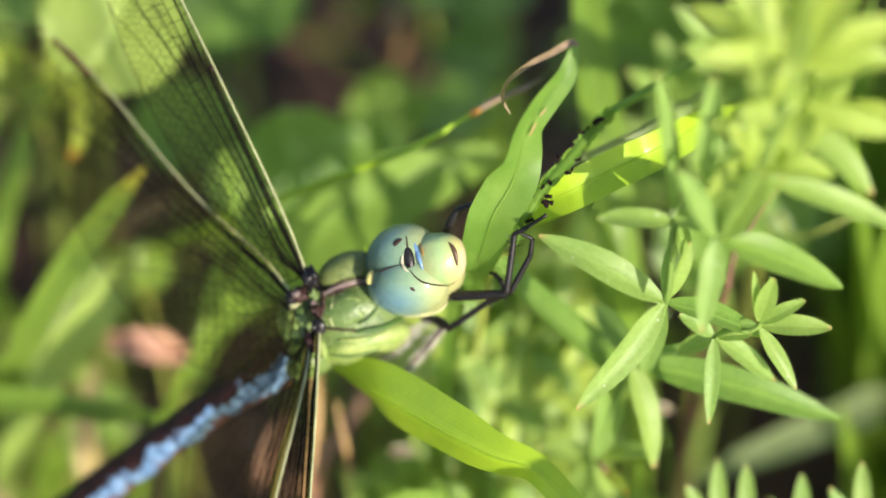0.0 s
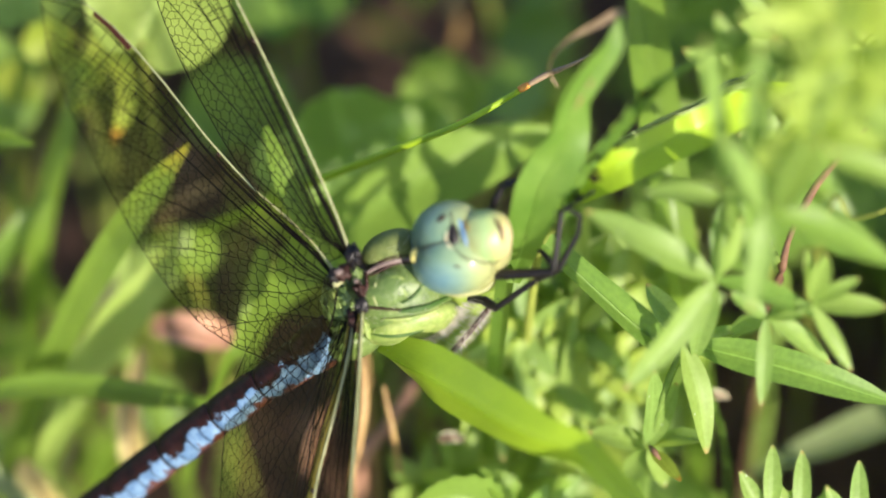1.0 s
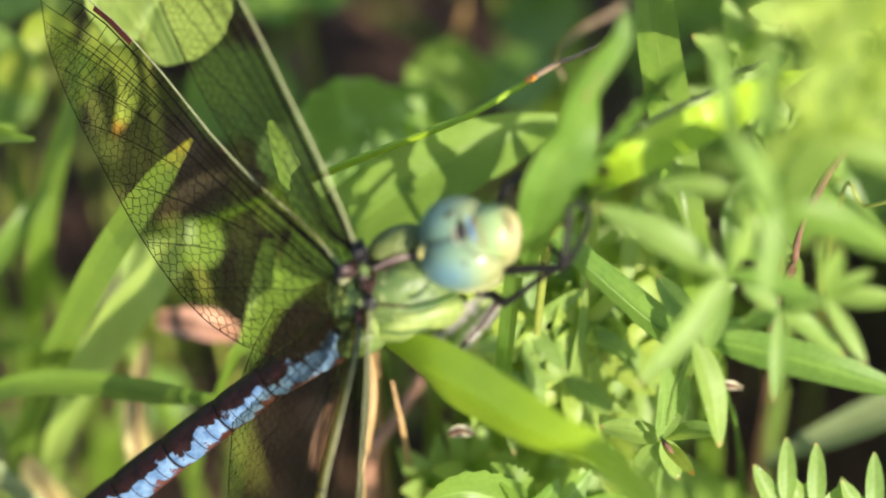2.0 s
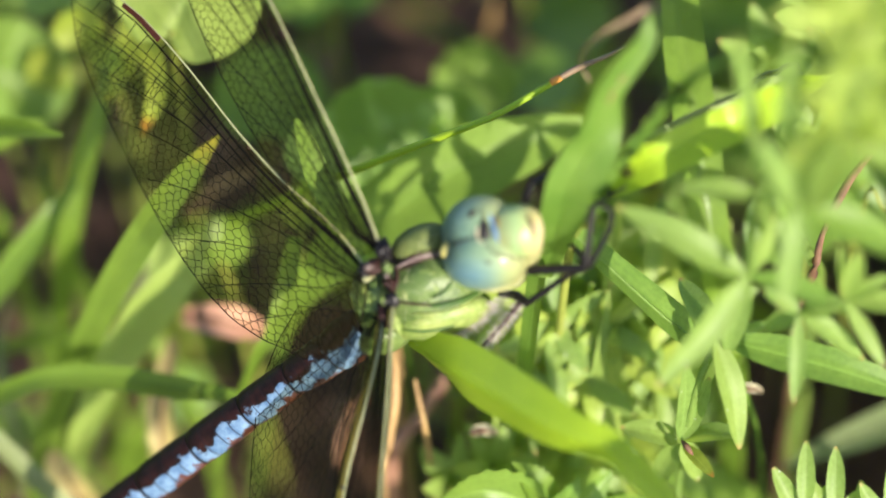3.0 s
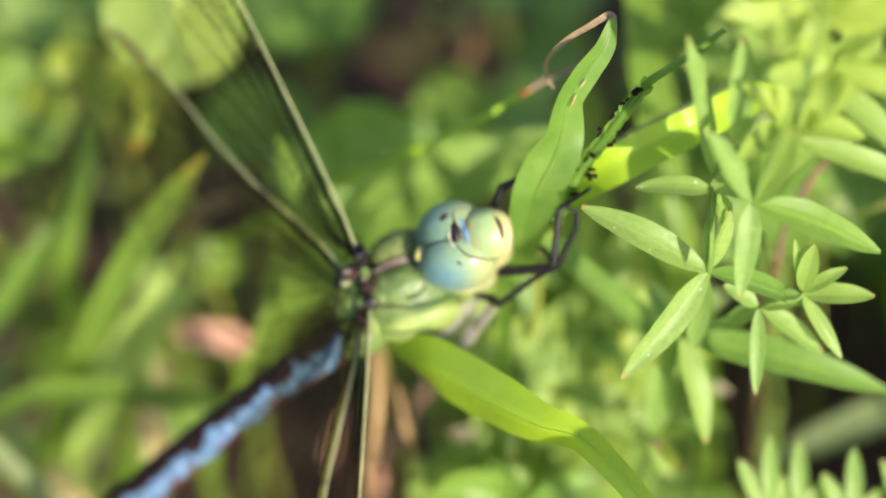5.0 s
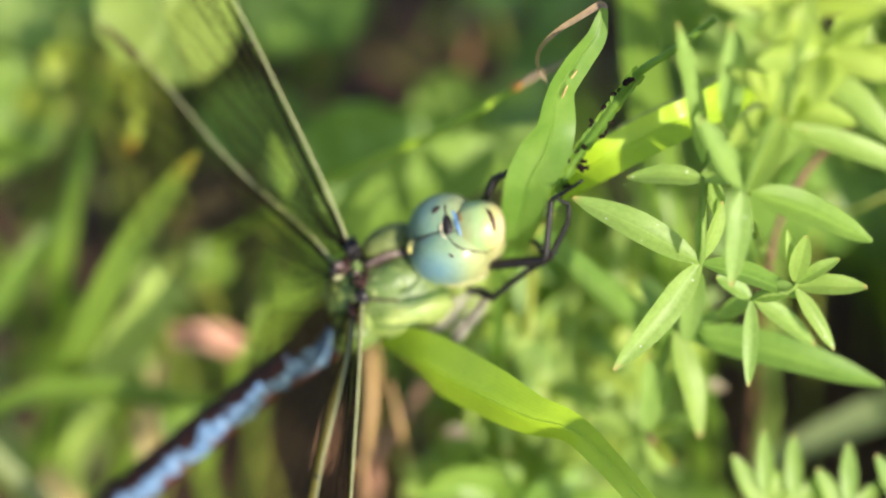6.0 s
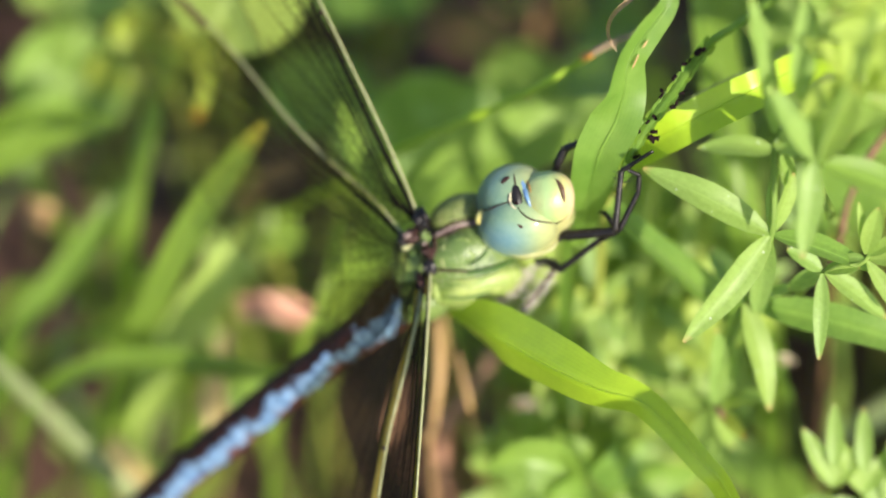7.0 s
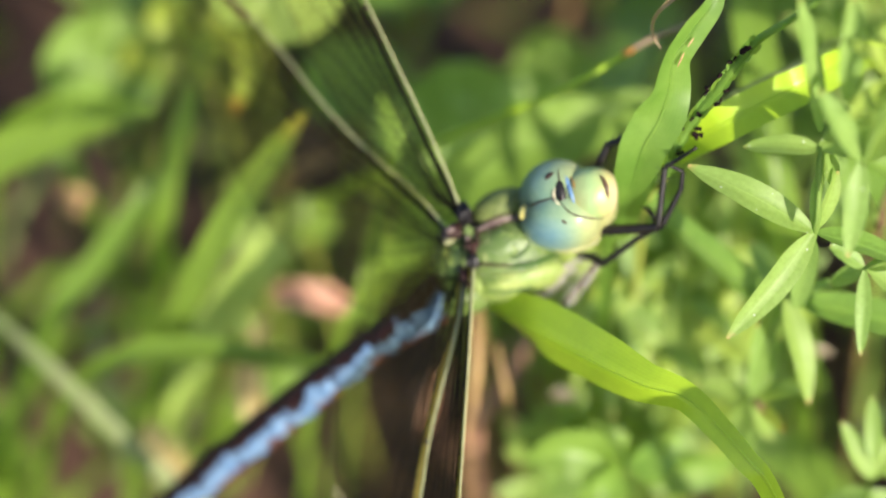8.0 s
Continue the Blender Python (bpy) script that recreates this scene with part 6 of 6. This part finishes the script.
dead_leaf([M(-28.43, -13.37, 44.0), M(-24.51, -13.65, 42.0), M(-19.60, -14.79, 44.0)], [1.6, 3.4, 3.8, 1.6], DRY_PINK, "pinkish dry curled leaf caught among the grass")
dead_leaf([M(-28.4, -2.2, 42.0), M(-24.7, 0.95, 41.0), M(-20.5, 2.9, 42.0)], [0.9, 1.8, 1.6, 0.6], DRY, "orange-tan dry leaf behind the wing")
dead_leaf([M(-11.27, -28.95, 36.0), M(-9.84, -24.45, 34.0), M(-8.17, -20.76, 36.0)], [1.0, 2.6, 2.4, 0.8], DRY_BROWN, "brown dead leaf behind the lower wings")
dead_leaf([M(5.91, 16.99, 76.8), M(5.63, 21.39, 70.4), M(6.11, 27.50, 72.0)], [2.5, 5.0, 4.6, 1.5], DRY, "tan dry leaf standing in the shade", D(-0.6, 0.5, -0.6))
dead_leaf([M(11.3, 21.9, 124.0), M(12.7, 25.3, 120.0), M(15.0, 27.7, 124.0)], [2.0, 3.6, 3.0, 1.0], DRY_BROWN, "brown dead leaf in deep shade")
dead_leaf([M(-30.03, -30.48, 43.4), M(-30.77, -23.95, 40.6), M(-29.71, -15.84, 44.8)], [2.0, 3.4, 2.6, 1.2], DRY_PALE, "yellowed dry grass leaf")
dead_leaf([M(-37.94, -36.26, 44.8), M(-40.24, -32.26, 42.0), M(-43.07, -28.61, 44.8)], [2.0, 4.2, 3.8, 1.4], DRY_PALE, "yellowed dry grass leaf")
dead_leaf([M(-53.62, -2.35, 52.0), M(-51.44, -2.83, 49.4), M(-49.62, -3.77, 52.0)], [1.5, 3.2, 3.0, 1.0], DRY, "orange-tan dry leaf on the ground")
dead_leaf([M(-49.12, -7.80, 64.4), M(-46.62, -5.80, 61.6), M(-44.54, -5.22, 64.4)], [2.5, 5.0, 5.0, 2.0], DRY_PINK, "pinkish dry leaf on the ground")
dead_leaf([M(30.3, -19.5, 26.0), M(32.1, -19.2, 25.0), M(33.8, -19.5, 26.0)], [0.6, 1.2, 1.0, 0.4], HUSK, "pale dry seed husk")
dead_leaf([M(2.8, -24.6, 28.0), M(4.1, -24.2, 27.0), M(5.6, -24.6, 28.0)], [0.6, 1.3, 1.2, 0.4], HUSK, "pale bit of dry straw")
dead_leaf([M(16.9, -28.4, 66.0), M(19.2, -27.6, 64.0), M(21.6, -29.1, 66.0)], [2, 5, 5, 2], DRY_BROWN, "red-brown dead leaf among the stems")
dead_leaf([M(-12.4, 24.2, 110.0), M(-5.9, 21.3, 106.0), M(1.1, 20.7, 110.0)], [2, 4, 4, 2], DRY_BROWN, "brown dead leaf in the shade")


def straw(pts, radii, label, material=DRY):
    foot = drop_to_ground(pts[0], (2, 4))
    ob = thing("dry_stalk", foot, label, "dry stalk")
    part("stem", tube(bmesh.new(), [foot, *pts], [radii[0], *radii], 24, 7), material, ob)
    return ob


straw([M(-3.2, -33.9, 58.0), M(-4.0, -27.0, 50.0), M(-4.8, -20.3, 44.0), M(-5.3, -15.8, 40.0), M(-5.7, -12.5, 38.0)], [0.55, 0.6, 0.55, 0.45, 0.3], "pale tan dry grass stalk below the insect")
straw([M(-6.32, -30.68, 33.0), M(-5.91, -26.14, 30.0), M(-5.39, -21.45, 28.0), M(-5.45, -17.65, 28.0), M(-5.89, -15.19, 29.0)], [0.3, 0.45, 0.6, 0.6, 0.4], "sunlit tan dry grass stalk beside the wings")
straw([M(-5.4, -29.6, 44.0), M(-2.5, -24.0, 40.0), M(0.4, -19.2, 38.0), M(1.8, -17.0, 38.0)], [0.7, 0.7, 0.6, 0.3], "thin pinkish dry stalk", DRY_PINK)
straw([M(-0.9, -31.6, 40.0), M(-2.0, -24.6, 29.0), M(-2.7, -21.6, 28.0), M(-3.3, -18.8, 27.0)], [0.3, 0.34, 0.3, 0.2], "thin orange dry stalk")
straw([M(37.7, -12.4, 30.0), M(37.9, -6.5, 15.0), M(38.7, -2.4, 14.0), M(40.5, 1.6, 14.0), M(42.7, 4.9, 15.0), M(47.4, 9.5, 20.0)], [0.3, 0.55, 0.3, 0.5, 0.4, 0.2], "brown dry grass seed stalk", DRY_BROWN)
straw([M(44.5, -0.2, 30.0), M(46.5, -0.2, 24.0), M(49.8, 1.0, 20.0), M(54.7, 3.7, 20.0)], [0.2, 0.2, 0.2, 0.15], "thin green bent stalk", STEM)
straw([M(-18.1, -40.1, 26.0), M(-19.5, -36.9, 21.0), M(-20.9, -34.5, 18.0)], [0.25, 0.3, 0.08], "pale dry stalk tip", HUSK)


# ---- grass and litter that nobody could count ----
def open_soil(x, y):
    """Bare patches in the sward, in millimetres."""
    return (22 < x < 95 and -40 < y < 52) or math.hypot((x + 14) / 17, (y - 12) / 30) < 1 or math.hypot((x + 52) / 26, (y - 56) / 26) < 1 or math.hypot((x - 10) / 22, (y - 86) / 22) < 1


def sward():
    rnd = random.Random(77)
    heaps = {GRASS: bmesh.new(), BROAD: bmesh.new(), GRASS_BRIGHT: bmesh.new()}
    for k in range(900):
        far = k > 420
        x, y = (rnd.uniform(-300, 300), rnd.uniform(-260, 340)) if far else (rnd.uniform(-95, 95), rnd.uniform(0, 160))
        if open_soil(x, y) or (far and abs(x) < 95 and -150 < y < 160):
            continue
        foot = Vector((x, y, -2)) * MM
        h = rnd.uniform(25, 70) if far else rnd.uniform(8, 30) + max(0, (y - 50) * 0.18)
        lean = Vector((rnd.gauss(0, 0.5), rnd.gauss(0, 0.5), 1)).normalized()
        top = foot + lean * h * MM
        bend = top + Vector((lean.x, lean.y, -0.15)) * h * 0.35 * MM
        w = rnd.uniform(1.6, 4.2)
        mat = rnd.choice((GRASS, GRASS, BROAD, GRASS_BRIGHT))
        mat = GRASS if not far and mat is GRASS_BRIGHT and x < -10 else mat
        ribbon(heaps[mat], [foot, foot.lerp(top, 0.55), top, bend], [w * 0.7, w, w * 0.8, 0.2], Vector((lean.y, -1, 0.6)).normalized(), 0.3, 7, 2)
    # unseen stands added on the sun side, to throw shade on the soil hollows
    for x0, x1, y0, y1, h0, h1, count in ((60, 112, -34, 46, 38, 56, 260), (62, 112, 8, 58, 78, 104, 170), (4, 44, -52, -22, 28, 42, 110)):
        for k in range(count):
            foot = Vector((rnd.uniform(x0, x1), rnd.uniform(y0, y1), -2)) * MM
            h = rnd.uniform(h0, h1)
            top = foot + Vector((rnd.gauss(0, 0.14), rnd.gauss(-0.08, 0.12), 1)) * h * MM
            w = rnd.uniform(2.4, 4.6)
            ribbon(heaps[GRASS if k % 3 else BROAD], [foot, foot.lerp(top, 0.55), top], [w * 0.7, w, w * 0.8, 0.2], Vector((rnd.gauss(0.3, 0.5), -1, 0.4)).normalized(), 0.3, 7, 2)
    for k in range(3200):
        q, r = rnd.uniform(0, 6.283), 0.34 + 1.5 * rnd.random() ** 1.6
        foot = Vector((r * math.cos(q), 0.05 + r * math.sin(q), -0.002))
        top = foot + Vector((rnd.gauss(0, 0.35), rnd.gauss(0, 0.35), 1)) * rnd.uniform(30, 80) * MM
        w = rnd.uniform(4.0, 9.0)
        ribbon(heaps[rnd.choice((GRASS, GRASS, BROAD, GRASS_BRIGHT))], [foot, foot.lerp(top, 0.6), top + Vector((rnd.gauss(0, 9), rnd.gauss(0, 9), -6)) * MM], [w * 0.7, w, 0.3], Vector((rnd.gauss(0, 1), -1, 0.5)).normalized(), 0.3, 4, 2)
    for mat, label in ((GRASS, "mid-green meadow grass"), (BROAD, "dark green meadow grass"), (GRASS_BRIGHT, "bright young meadow grass")):
        single("grass", heaps[mat], mat, (0, 0, 0), label + " growing all round", "grass", kind="stuff")
    for mat, label, count, size in ((DRY_BROWN, "brown crumbled leaf litter on the soil", 420, 4.0), (DRY, "tan dry straw litter on the soil", 50, 5.0), (DRY_PINK, "pinkish dry leaf bits on the soil", 40, 4.0)):
        bm = bmesh.new()
        for k in range(count):
            x, y, q = rnd.uniform(-110, 110), rnd.uniform(-20, 165), rnd.uniform(0, 6.283)
            c = Vector((x, y, rnd.uniform(1.5, 4.5))) * MM
            way = Vector((math.cos(q), math.sin(q), rnd.uniform(-0.3, 0.4))) * rnd.uniform(0.5, 1.2) * size * MM
            ribbon(bm, [c - way, c + UPZ * 0.0008, c + way], [0.6, rnd.uniform(1.5, 4), 0.5], Vector((rnd.uniform(-0.5, 0.5), rnd.uniform(-0.5, 0.5), 1)).normalized(), 0.4, 5, 2)
        single("leaf_litter", bm, mat, (0, 0, 0), label, "leaf litter", kind="stuff")


sward()


def motions():
    """The insect and the plants keep still; only the camera drifts."""


motions()
